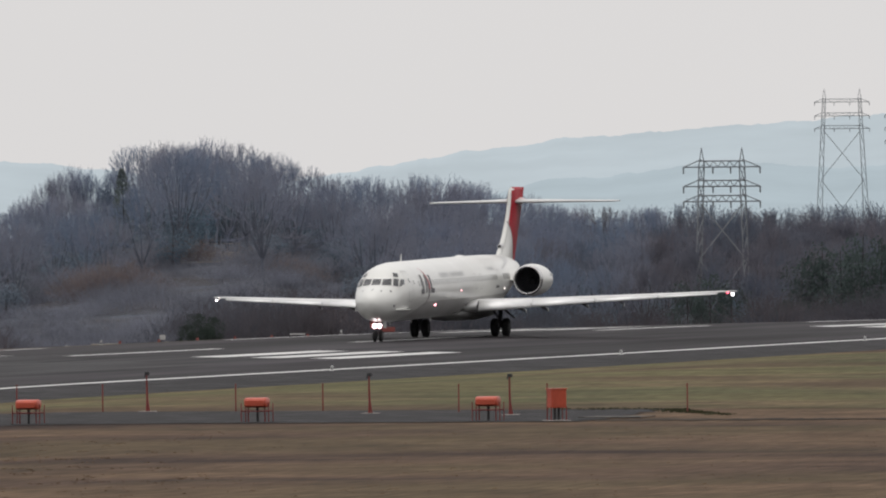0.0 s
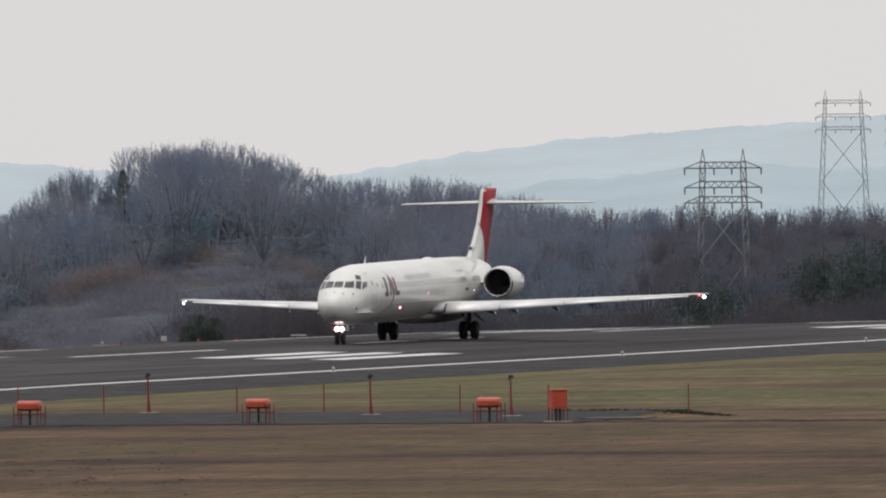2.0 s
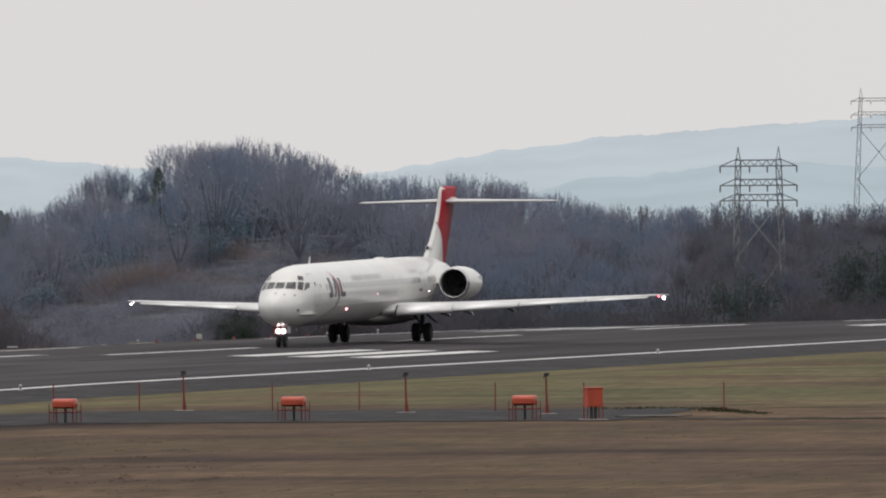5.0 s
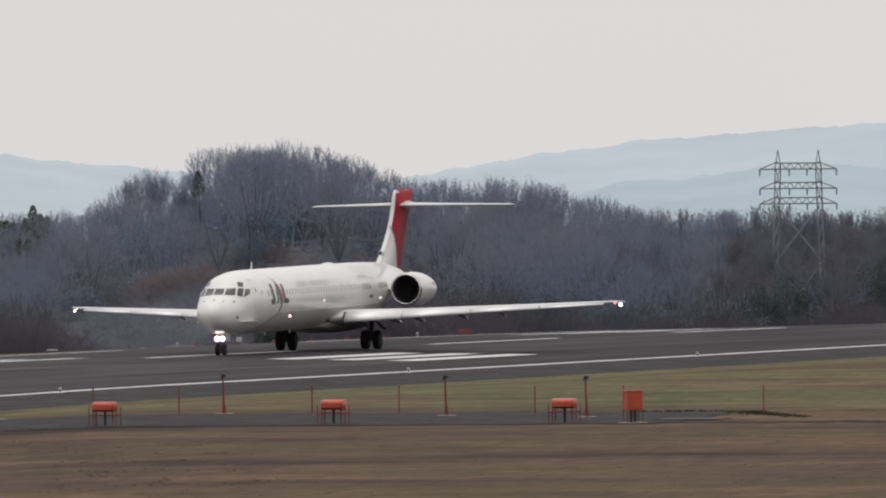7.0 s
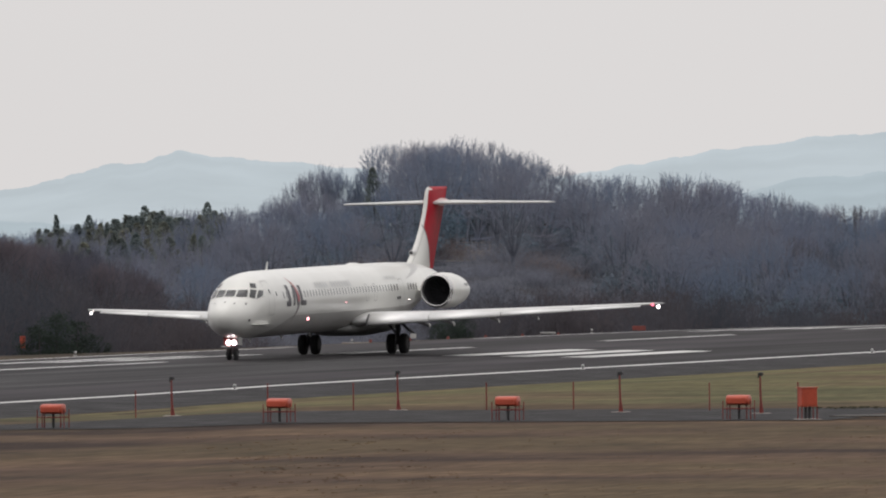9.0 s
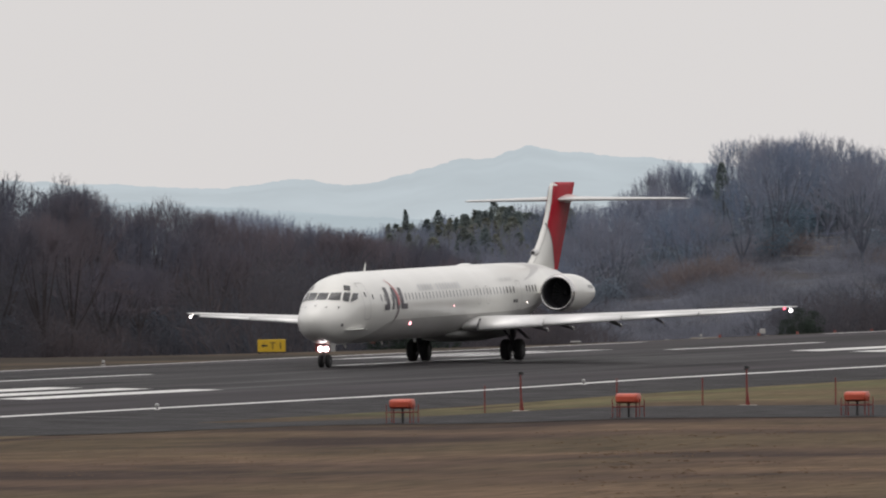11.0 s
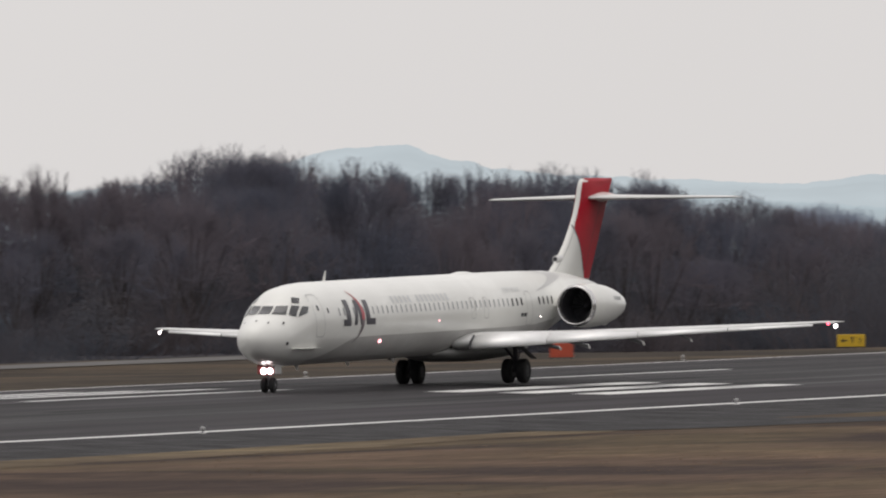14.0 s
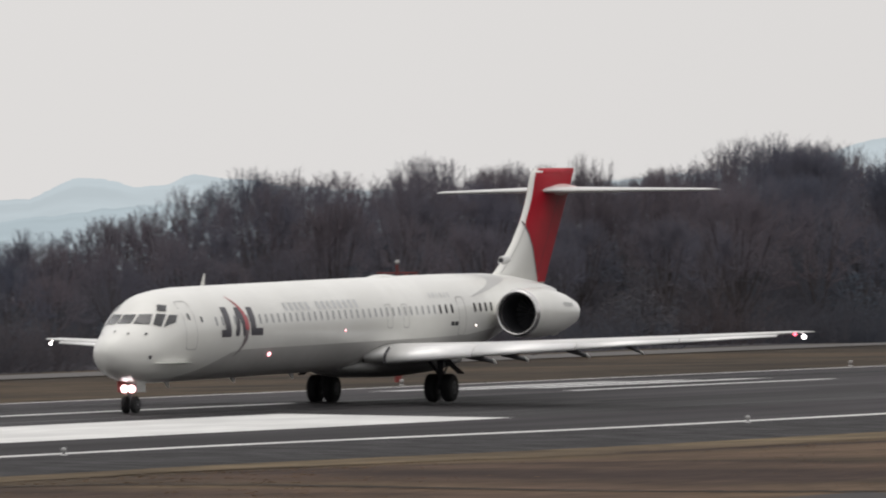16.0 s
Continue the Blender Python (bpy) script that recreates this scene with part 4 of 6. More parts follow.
        loft(bm, [wing_section(s * x, y, c, z, t, droop=0.10 if x < 10.6 else 0.03) for x, y, c, z, t in WING])
        wing = part("wing", bm, M["wing"], jet, "light grey swept wing", smooth=True)
        for x0, x1 in ((2.05, 5.0), (5.05, 8.6), (8.65, 12.2), (12.25, 15.6)):
            bm = bmesh.new()
            rings = []
            for x in (x0, (x0 + x1) / 2, x1):
                y, c, z, t = wing_at(x)
                cs = c * 0.115 + 0.16
                rings.append([(s * x, y - 0.20 + cs * a, z - 0.10 + b * c * t * 1.15) for a, b in ((0, -0.10), (0.10, 0.14), (0.35, 0.34), (0.7, 0.50), (1.1, 0.60), (1.1, 0.50), (0.6, 0.22), (0.35, -0.02), (0.25, -0.22), (0.08, -0.22))])
            loft(bm, rings)
            part("slat", bm, M["slat"], wing, "pale drooped leading-edge slat", smooth=True)
        y, c, z, t = wing_at(2.0)
        bm = bmesh.new()
        loft(bm, [[(s * x, y + c * a, z + c * b) for a, b in ((-0.035, -0.045), (-0.02, 0.012), (0.05, 0.055), (0.07, -0.045))] for x in (1.96, 2.04)])
        part("slat_end_plate", bm, M["gear_dark"], wing, "dark gap at the inner slat end")
        for x in (3.5, 4.9, 7.4, 9.6):
            y, c, z, t = wing_at(x)
            bm = bmesh.new()
            rings = []
            for k in range(8):
                f = k / 7
                w = 0.085 * math.sin(math.pi * (0.12 + 0.8 * f)) * (1.0 if x < 9 else 0.7)
                yy = y + c * (0.62 + 0.50 * f)
                zz = z - 0.12 - 0.30 * f
                rings.append([(s * x + w * math.cos(a), yy, zz + (0.13 - 0.05 * f) * (1.0 if x < 9 else 0.6) * math.sin(a)) for a in [math.pi * 2 * i / 10 for i in range(10)]])
            loft(bm, rings)
            part("flap_fairing", bm, M["gear_dark"], wing, smooth=True)
            bm = bmesh.new()
            yy, zz, k = y + c * 1.12, z - 0.43, (1.0 if x < 9 else 0.7)
            loft(bm, [[(s * x + 0.065 * k * e * math.cos(a), yy + dy, zz - dy * 0.35 + 0.075 * k * e * math.sin(a)) for a in [math.pi * 2 * i / 10 for i in range(10)]] for dy, e in ((-0.16, 1.0), (0.02, 0.95), (0.14, 0.6), (0.20, 0.15))])
            part("fairing_tip", bm, M["white"], wing, "white tip of the flap fairing", smooth=True)
        y, c, z, t = wing_at(16.35)
        bm = bmesh.new()
        bmesh.ops.create_uvsphere(bm, u_segments=12, v_segments=8, radius=0.095 if s > 0 else 0.062, matrix=Matrix.Translation((s * 16.40, y + 0.25, z - 0.17)))
        part("landing_lamp", bm, M["lamp"], wing, "glowing white landing lamp", smooth=True)
        bm = bmesh.new()
        bmesh.ops.create_uvsphere(bm, u_segments=10, v_segments=6, radius=0.07 if s > 0 else 0.03, matrix=Matrix.Translation((s * 16.16, y - 0.10, z - 0.06)))
        part("position_lamp", bm, M["lamp_red"] if s > 0 else M["lamp_small"], wing, smooth=True)

    # engines on stub pylons
    for s in (1, -1):
        prof = [(30.62, 0.80), (30.52, 0.845), (30.56, 0.90), (30.75, 0.955), (31.2, 0.99), (32.0, 1.01), (33.0, 0.98), (33.9, 0.90), (34.8, 0.76), (35.5, 0.60), (35.8, 0.53)]
        def ring(y, r, n=40):
            return [(s * 2.80 + r * math.cos(a), y, 3.42 + r * math.sin(a)) for a in [2 * math.pi * i / n for i in range(n)]]
        bm = bmesh.new()
        loft(bm, [ring(y, r) for y, r in prof[3:]], caps=False)
        eng = part("engine_nacelle", bm, M["white"], jet, "white engine nacelle", smooth=True)
        bm = bmesh.new()
        loft(bm, [ring(y, r) for y, r in [(30.95, 0.79)] + prof[:4]], caps=False)
        part("intake_lip", bm, M["lip"], eng, "bare metal intake lip", smooth=True)
        bm = bmesh.new()
        loft(bm, [ring(30.95, 0.79), ring(32.5, 0.80)], caps=False)
        part("intake_duct", bm, M["dark"], eng, smooth=True)
        for i in range(22):
            bm = bmesh.new()
            a = 2 * math.pi * i / 22
            b = a + 0.19
            vs = [bm.verts.new((s * 2.80 + r * math.cos(q), yy, 3.42 + r * math.sin(q))) for r, q, yy in ((0.2, a, 32.25), (0.79, a, 32.25), (0.79, b, 32.4), (0.2, b, 32.4))]
            bm.faces.new(vs)
            part("fan_blade", bm, M["fan"], eng)
        bm = bmesh.new()
        tube(bm, (s * 2.80, 32.45, 3.42), (s * 2.80, 32.46, 3.42), 0.80, 0.80, 24)
        part("fan_disc", bm, M["dark"], eng)
        bm = bmesh.new()
        loft(bm, [ring(31.9, 0.02, 16), ring(32.0, 0.12, 16), ring(32.3, 0.22, 16)])
        part("spinner", bm, M["dark"], eng, smooth=True)
        bm = bmesh.new()
        loft(bm, [ring(35.8, 0.525), ring(35.5, 0.48)], caps=False)
        tube(bm, (s * 2.80, 35.3, 3.42), (s * 2.80, 36.2, 3.42), 0.47, 0.22, 20)
        part("exhaust", bm, M["gear_dark"], eng, "dark exhaust nozzle", smooth=True)
        bm = bmesh.new()
        loft(bm, [[(s * 2.80 + 0.16 * e * math.cos(a), 34.3 + dy, 3.42 - 0.80 + 0.10 * dy + 0.16 * e * math.sin(a)) for a in [2 * math.pi * i / 12 for i in range(12)]] for dy, e in ((-0.35, 0.1), (-0.2, 0.7), (0.0, 1.0), (0.25, 0.9), (0.45, 0.3))])
        part("latch_fairing", bm, M["white"], eng, smooth=True)
        for i in range(5):
            bm = bmesh.new()
            p, q = radians(14), radians(25)
            yy = 33.3 + 0.24 * i
            rr = 0.965 - 0.075 * i * 0.24
            tube(bm, (s * (2.80 + rr * math.cos(p)), yy, 3.42 + rr * math.sin(p)), (s * (2.80 + rr * math.cos(q)), yy, 3.42 + rr * math.sin(q)), 0.03, 0.03, 4)
            part("lettering_bar", bm, M["letter_grey"], eng)
        bm = bmesh.new()
        loft(bm, [[(s * x, y, 3.42 + z) for y, z in ((31.4 + 0.2 * k, 0.0), (32.2, 0.20), (34.0, 0.22), (36.2, 0.0), (34.0, -0.20), (32.2, -0.18))] for k, x in ((0, 1.1), (1, 2.0))])
        part("engine_pylon", bm, M["white"], eng, smooth=False)

    # fin, rudder and tailplane
    def fin_ring(z, le, te, th, n=10):
        c = te - le
        r = []
        for i in range(n + 1):
            q = i / n
            r.append((th * math.sin(math.pi * q ** 0.65), le + c * q, z))
        for i in range(n - 1, 0, -1):
            q = i / n
            r.append((-th * math.sin(math.pi * q ** 0.65), le + c * q, z))
        return r
    FIN = [(4.45, 33.9, 39.85, 0.30), (4.75, 34.2, 40.05, 0.30), (5.15, 34.95, 40.32, 0.30), (5.55, 35.65, 40.60, 0.28), (6.2, 36.55, 41.06, 0.27), (7.0, 37.40, 41.62, 0.25), (7.6, 37.88, 42.05, 0.24), (8.2, 38.25, 42.48, 0.24), (8.8, 38.50, 42.88, 0.22), (9.1, 38.72, 43.10, 0.18), (9.24, 39.05, 43.18, 0.08)]
    bm = bmesh.new()
    loft(bm, [fin_ring(*f) for f in FIN])
    fin = part("tail_fin", bm, M["white"], jet, "white fin with a red rear panel", smooth=True)
    # red skin on both flanks, ending in a curve towards the root
    FZ = [(f[0], f[1], f[2], f[3]) for f in FIN]
    for s in (1, -1):
        bm = bmesh.new()
        rows = []
        for j in range(25):
            z = 4.62 + (9.235 - 4.62) * j / 24
            le, te, th = lerp_table(FZ, z)
            if z < 7.1:
                start = 37.62 + 1.25 * ((7.1 - z) / 2.25) ** 1.05
            else:
                start = le + 0.30
            start = min(start, te - 0.05)
            row = []
            for i in range(13):
                y = start + (te - start) * i / 12
                q = (y - le) / (te - le)
                row.append((s * (th * math.sin(math.pi * min(1, q) ** 0.65) + 0.012), y, z))
            rows.append(row)
        loft(bm, rows, caps=False, closed=False)
        part("fin_panel", bm, M["red"], fin, "deep red painted fin panel", smooth=True)
        # a thin grey border along the red, and the seam of the leading edge
        for name, mat, lab in (("fin_border", "arc_grey", "thin grey line along the red panel"), ("edge_seam", "seam", ""), ("rudder_gap", "dark_red", "dark gap ahead of the rudder")):
            bm = bmesh.new()
            rows = []
            for j in range(21):
                z = 5.0 + ({"fin_border": 7.1, "edge_seam": 7.0, "rudder_gap": 8.1}[name] - 5.0) * j / 20
                le, te, th = lerp_table(FZ, z)
                y0 = 37.62 + 1.25 * (max(0.0, 7.1 - z) / 2.25) ** 1.05 if name == "fin_border" else le + 0.42
                if name == "rudder_gap":
                    y0 = te - 1.30 + 0.10 * (z - 5.0) / 3.0
                row = []
                for y in (y0 - (0.10 if name == "fin_border" else 0.045), y0 + 0.01):
                    q = (y - le) / (te - le)
                    row.append((s * (th * math.sin(math.pi * min(1, q) ** 0.65) + (0.016 if name == "rudder_gap" else 0.009)), y, z))
                rows.append(row)
            loft(bm, rows, caps=False, closed=False)
            part(name, bm, M[mat], fin, lab, smooth=True)
    bm = bmesh.new()
    loft(bm, [[(0, front, z), (w, front + 0.9, z), (w, 41.4, z), (0, 43.16, z), (-w, 41.4, z), (-w, front + 0.9, z)] for z, w, front in ((9.06, 0.212, 38.86), (9.11, 0.200, 38.90), (9.20, 0.150, 39.05), (9.262, 0.07, 39.35))])
    part("fin_cap", bm, M["red"], fin)
    bm = bmesh.new()
    loft(bm, [[(r * math.cos(a), y + 0.3 * math.sin(a) * r, 5.52 + r * math.sin(a) * 1.15) for a in [2 * math.pi * i / 18 for i in range(18)]] for y, r in ((35.52, 0.10), (35.49, 0.12), (35.54, 0.145), (36.1, 0.20))], caps=False)
    part("intake_lip", bm, M["wing"], fin, "grey lip of the ram-air inlet", smooth=True)
    bm = bmesh.new()
    tube(bm, (0.0, 35.50, 5.52), (0.0, 35.57, 5.52), 0.108, 0.09, 16)
    part("air_intake", bm, M["dark"], fin)
    for s in (1, -1):
        bm = bmesh.new()
        rings = []
        for x, le, ch, th in ((0.0, 39.2, 3.6, 0.075), (0.6, 39.55, 3.35, 0.075), (3.4, 41.25, 2.15, 0.08), (5.9, 42.85, 1.25, 0.09), (6.14, 43.15, 0.95, 0.06)):
            rings.append(wing_section(s * x, le, ch, 8.33 - 0.006 * x, th, 10))
        loft(bm, rings)
        part("tailplane", bm, M["wing"], jet, "white swept tailplane on top of the fin", smooth=True)
    bm = bmesh.new()
    rings = []
    for k in range(11):
        f = k / 10
        r = 0.31 * math.sin(math.pi * (0.06 + 0.9 * f)) ** 0.7
        rings.append([(r * math.cos(a), 39.0 + 4.6 * f, 8.42 + r * 0.72 * math.sin(a) * (1.0 + 0.8 * (1 - f) * (math.sin(a) < 0))) for a in [math.pi * 2 * i / 16 for i in range(16)]])
    loft(bm, rings)
    part("tail_fairing", bm, M["redgrey"], jet, "pale fairing where the tailplane meets the fin", smooth=True)

    # landing gear
    def wheel(parent, x, y, r, w):
        """Tyre and hub turn together about their axle."""
        bm = bmesh.new()
        prof = [(-0.5, 0.55), (-0.5, 0.80), (-0.42, 0.93), (-0.25, 0.995), (0.25, 0.995), (0.42, 0.93), (0.5, 0.80), (0.5, 0.55)]
        loft(bm, [[(w * a, r * b * math.cos(q), r * b * math.sin(q)) for q in [2 * math.pi * i / 32 for i in range(32)]] for a, b in prof])
        k = len(bm.faces)
        for e in (-1, 1):
            tube(bm, (e * w * 0.49, 0, 0), (e * w * 0.53, 0, 0), r * 0.5, r * 0.4, 18)
            for i in range(6):
                a = math.pi * i / 3
                c = (e * w * 0.53, r * 0.28 * math.cos(a), r * 0.28 * math.sin(a))
                tube(bm, c, (c[0] + e * 0.02, c[1], c[2]), r * 0.06, r * 0.05, 6)
        bm.faces.ensure_lookup_table()
        for f in bm.faces[k:]:
            f.material_index = 1
        tyre = part("wheel", bm, [M["tyre"], M["hub"]], parent, "black rubber tyre on a dark hub")
        tyre.matrix_basis = pose(x, y, r)
        WHEELS.append((tyre, x, y, r))
    bm = bmesh.new()
    tube(bm, (0, 0.0, 0.33), (0, -0.12, 1.5), 0.06, 0.09, 12)
    tube(bm, (-0.32, 0, 0.33), (0.32, 0, 0.33), 0.05, 0.05, 10)
    tube(bm, (0, -0.05, 0.8), (0, 0.9, 1.35), 0.04, 0.04, 8)
    nose = part("nose_gear", bm, M["strut"], jet, "nose gear with two wheels and bright taxi lamps")
    wheel(nose, 0.19, 0, 0.33, 0.20)
    wheel(nose, -0.19, 0, 0.33, 0.20)
    for s in (1, -1):
        bm = bmesh.new()
        tube(bm, (s * 0.15, -0.22, 0.93), (s * 0.15, -0.12, 0.93), 0.135, 0.10, 16)
        part("taxi_lamp", bm, M["lamp"], nose, "glowing white taxi lamp")
        # ring added round each lamp, glowing in place of its glare
        bm = bmesh.new()
        loft(bm, [[(s * 0.15 + r * math.cos(a), y, 0.93 + r * math.sin(a)) for a in [2 * math.pi * i / 20 for i in range(20)]] for y, r in ((-0.20, 0.14), (-0.23, 0.15), (-0.23, 0.175), (-0.10, 0.15))], caps=False)
        part("lamp_rim", bm, M["lamp_rim"], nose, "added glowing ring for the rosy glare round the taxi lamp", smooth=True)
        bm = bmesh.new()
        box(bm, (s * 0.40 - 0.02, -0.30, 0.80), (s * 0.40 + 0.02, 0.45, 1.22), 0.008)
        part("gear_door", bm, M["grey"] if s > 0 else M["dullred"], nose, "open nose gear door")
    for s in (1, -1):
        bm = bmesh.new()
        tube(bm, (s * 2.545, 23.52, 0.56), (s * 2.545, 23.45, 2.1), 0.10, 0.13, 12)
        tube(bm, (s * 2.0, 23.52, 0.56), (s * 3.09, 23.52, 0.56), 0.08, 0.08, 10)
        tube(bm, (s * 2.5, 23.5, 1.05), (s * 1.9, 23.3, 1.9), 0.06, 0.06, 8)
        tube(bm, (s * 2.55, 23.6, 0.9), (s * 2.55, 24.1, 1.4), 0.04, 0.04, 8)
        tube(bm, (s * 2.55, 24.1, 1.4), (s * 2.55, 23.6, 1.9), 0.04, 0.04, 8)
        gear = part("main_gear", bm, M["gear_dark"], jet, "main landing gear leg with two wheels")
        wheel(gear, s * (2.545 - 0.35), 23.52, 0.56, 0.42)
        wheel(gear, s * (2.545 + 0.35), 23.52, 0.56, 0.42)
        bm = bmesh.new()
        loft(bm, [[(s * 2.75, 23.0, 1.72), (s * 2.78, 23.0, 1.72), (s * 2.78, 23.7, 1.72), (s * 2.75, 23.7, 1.72)],
                  [(s * 3.45, 23.1, 1.10), (s * 3.48, 23.1, 1.12), (s * 3.48, 23.7, 1.12), (s * 3.45, 23.7, 1.10)]])
        part("gear_door", bm, M["gear_dark"], gear, "open main gear door")

    # small lamps on the flank
    for y, z, r in ((9.5, 2.10, 0.085), (16.3, 2.92, 0.034), (29.2, 2.95, 0.026)):
        for s in (1, -1):
            bm = bmesh.new()
            bmesh.ops.create_uvsphere(bm, u_segments=10, v_segments=6, radius=r, matrix=Matrix.Translation((s * (skin_x(y, z) + 0.01), y, z)))
            part("flank_lamp", bm, M["lamp_rose" if y < 20 else "lamp_small"], fus, "glowing lamp on the flank", smooth=True)
    return jet


ROLL_OUT = [  # seconds, x, y of the nose wheel, heading
    (0, -194.463, 721.28, 2.574), (0.5, -194.434, 719.13, 2.432), (1, -194.403, 717.01, 2.293), (1.5, -194.372, 714.79, 2.156),
    (2, -194.339, 711.99, 2.022), (2.5, -194.305, 709.19, 1.889), (3, -194.270, 706.22, 1.759), (3.5, -194.234, 702.71, 1.631),
    (4, -194.197, 699.21, 1.505), (4.5, -194.158, 695.06, 1.381), (7, -193.948, 669.21, 0.796), (7.5, -193.902, 662.37, 0.685),
    (8, -193.856, 654.72, 0.577), (8.5, -193.808, 646.40, 0.471), (9, -193.759, 637.25, 0.367), (9.5, -193.708, 627.46, 0.266),
    (10, -193.657, 616.59, 0.166), (12.5, -193.424, 550.92, -0.398), (13, -193.406, 535.86, -0.570), (13.5, -193.368, 519.86, -0.712),
    (14, -193.319, 503.10, -0.830), (14.5, -193.267, 485.50, -0.930), (15, -193.233, 468.10, -1.080), (15.5, -193.190, 449.26, -1.180),
    (16, -192.969, 430.10, -0.900),
]


def motions():
    rows = []
    for t, x, y, turn in ROLL_OUT:
        z0, z1 = crown(x - CENTRE) + swell(y), crown(x - CENTRE) + swell(y + 23.5)
        rows.append((t, pose(x, y, z0 + 0.006, math.degrees(math.atan2(z1 - z0, 23.5)), -0.22, turn)))
    walk(JET, rows)
    # the wheels roll with the ground covered, from one instant of the film to the next
    stations = [(t, -y) for t, x, y, turn in ROLL_OUT]
    count = 480
    for wheel, x, y, r in WHEELS:
        rows, angle, last = [], 0.0, None
        for i in range(count + 1):
            t = 16.0 * i / count
            way = lerp_table(stations, t)[0]
            if last is not None:
                angle += min(82.0, math.degrees((way - last) / r))
            last = way
            rows.append((t, pose(x, y, r, angle, 0, 0)))
        walk(wheel, rows)


build_ground()
build_runway()
JET = build_airliner()


# ---------------------------------------------------------------- far ridges
def polar(az, d):
    a = radians(az)
    return -d * math.sin(a), d * math.cos(a)


def build_ridge(name, table, d, mat, label, rough):
    bm = bmesh.new()
    rows = []
    n = 1400
    for i in range(n + 1):
        az = table[0][0] + (table[-1][0] - table[0][0]) * i / n
        el = 0.5 * lerp_table(table, az)[0] + 0.25 * lerp_table(table, az - 0.03)[0] + 0.25 * lerp_table(table, az + 0.03)[0]
        el += rough * noise.fractal(Vector((az * 9.0, d * 0.01, 0)), 0.6, 2.2, 8)
        top = 7.7 + d * math.tan(radians(el))
        rows.append([(*polar(az, d + b), z) for b, z in ((-400, -40), (-200, top * 0.45 - 10), (-60, top * 0.8), (0, top), (60, top * 0.7), (140, -40))])
    loft(bm, rows, caps=False, closed=False)
    tagged(new(name, mesh_of(name, bm, mat, True)), label, "mountains", kind="structure")


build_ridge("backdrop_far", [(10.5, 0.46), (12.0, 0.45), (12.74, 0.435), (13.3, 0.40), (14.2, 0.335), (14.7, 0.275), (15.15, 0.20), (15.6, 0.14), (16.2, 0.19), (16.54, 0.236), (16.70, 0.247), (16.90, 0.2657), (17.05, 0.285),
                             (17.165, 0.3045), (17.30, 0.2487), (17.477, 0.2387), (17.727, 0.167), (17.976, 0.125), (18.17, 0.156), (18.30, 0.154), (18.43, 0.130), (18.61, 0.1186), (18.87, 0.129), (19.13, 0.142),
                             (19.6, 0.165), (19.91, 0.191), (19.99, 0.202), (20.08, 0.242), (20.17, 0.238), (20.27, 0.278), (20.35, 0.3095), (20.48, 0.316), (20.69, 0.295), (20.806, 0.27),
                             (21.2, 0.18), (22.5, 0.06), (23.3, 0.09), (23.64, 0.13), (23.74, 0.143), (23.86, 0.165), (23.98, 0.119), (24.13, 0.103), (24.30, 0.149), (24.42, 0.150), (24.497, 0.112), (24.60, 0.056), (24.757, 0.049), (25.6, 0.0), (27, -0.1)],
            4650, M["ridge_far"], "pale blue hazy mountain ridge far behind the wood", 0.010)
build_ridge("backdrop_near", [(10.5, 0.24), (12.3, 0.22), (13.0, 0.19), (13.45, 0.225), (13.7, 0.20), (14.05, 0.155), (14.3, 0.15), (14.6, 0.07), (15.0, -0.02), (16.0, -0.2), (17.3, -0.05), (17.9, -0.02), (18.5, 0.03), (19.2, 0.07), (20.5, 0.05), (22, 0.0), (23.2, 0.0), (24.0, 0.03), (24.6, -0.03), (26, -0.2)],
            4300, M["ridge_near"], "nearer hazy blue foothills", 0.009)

def build_low_sky_block():
    """Unseen dark slopes added behind and beside the eye; they block low sky light."""
    bm = bmesh.new()
    rows = []
    for i in range(121):
        az = 30 + 338 * i / 120
        k = smooth_step((az - 30) / 12) * smooth_step((368 - az) / 12)
        near_side = smooth_step((az - 75) / 30) * smooth_step((315 - az) / 30)
        top = (62 + 78 * near_side + 16 * noise.fractal(Vector((az * 0.07, 3.0, 0)), 0.8, 2.1, 5)) * k
        out_by = 250 if 80 < az < 300 else 700 if az >= 300 else min(900.0, 420 / max(0.3, math.sin(radians(az))))
        rows.append([(*polar(az, out_by + d), z) for d, z in ((0, -3.0), (80, top * 0.35), (180, top * 0.85), (270, top), (550, -3.5))])
    loft(bm, rows, caps=False, closed=False)
    tagged(new("backdrop_behind", mesh_of("backdrop_behind", bm, M["litter"], True)), "unseen dark slope added behind the airfield to block low sky light", "hills", kind="structure")


build_low_sky_block()

# ---------------------------------------------------------------- trees
TOPS = [(11.5, 0.0), (12.75, 0.0), (13.2, -0.01), (13.7, 0.02), (13.96, 0.01), (14.3, 0.04), (14.48, 0.08), (14.755, 0.147), (14.86, 0.18), (14.96, 0.204), (15.065, 0.168), (15.234, 0.189),
        (15.32, 0.161), (15.42, 0.237), (15.515, 0.259), (15.647, 0.307), (15.70, 0.33), (15.99, 0.333), (16.17, 0.31), (16.22, 0.29), (16.26, 0.09), (16.62, 0.085), (16.75, 0.075), (17.04, 0.035), (17.33, -0.016),
        (17.98, -0.06), (18.3, -0.02), (18.59, 0.03), (18.83, 0.095), (19.0, 0.04), (19.15, 0.11), (19.42, 0.215), (19.91, 0.185), (20.17, 0.16), (20.5, 0.22), (20.77, 0.23),
        (21.17, 0.32), (21.5, 0.25), (21.82, 0.155), (22.06, 0.20), (22.41, 0.195), (22.72, 0.265), (23.09, 0.13), (23.3, 0.215), (23.5, 0.19), (23.8, 0.10),
        (24.18, -0.04), (24.75, -0.14), (26, -0.2)]


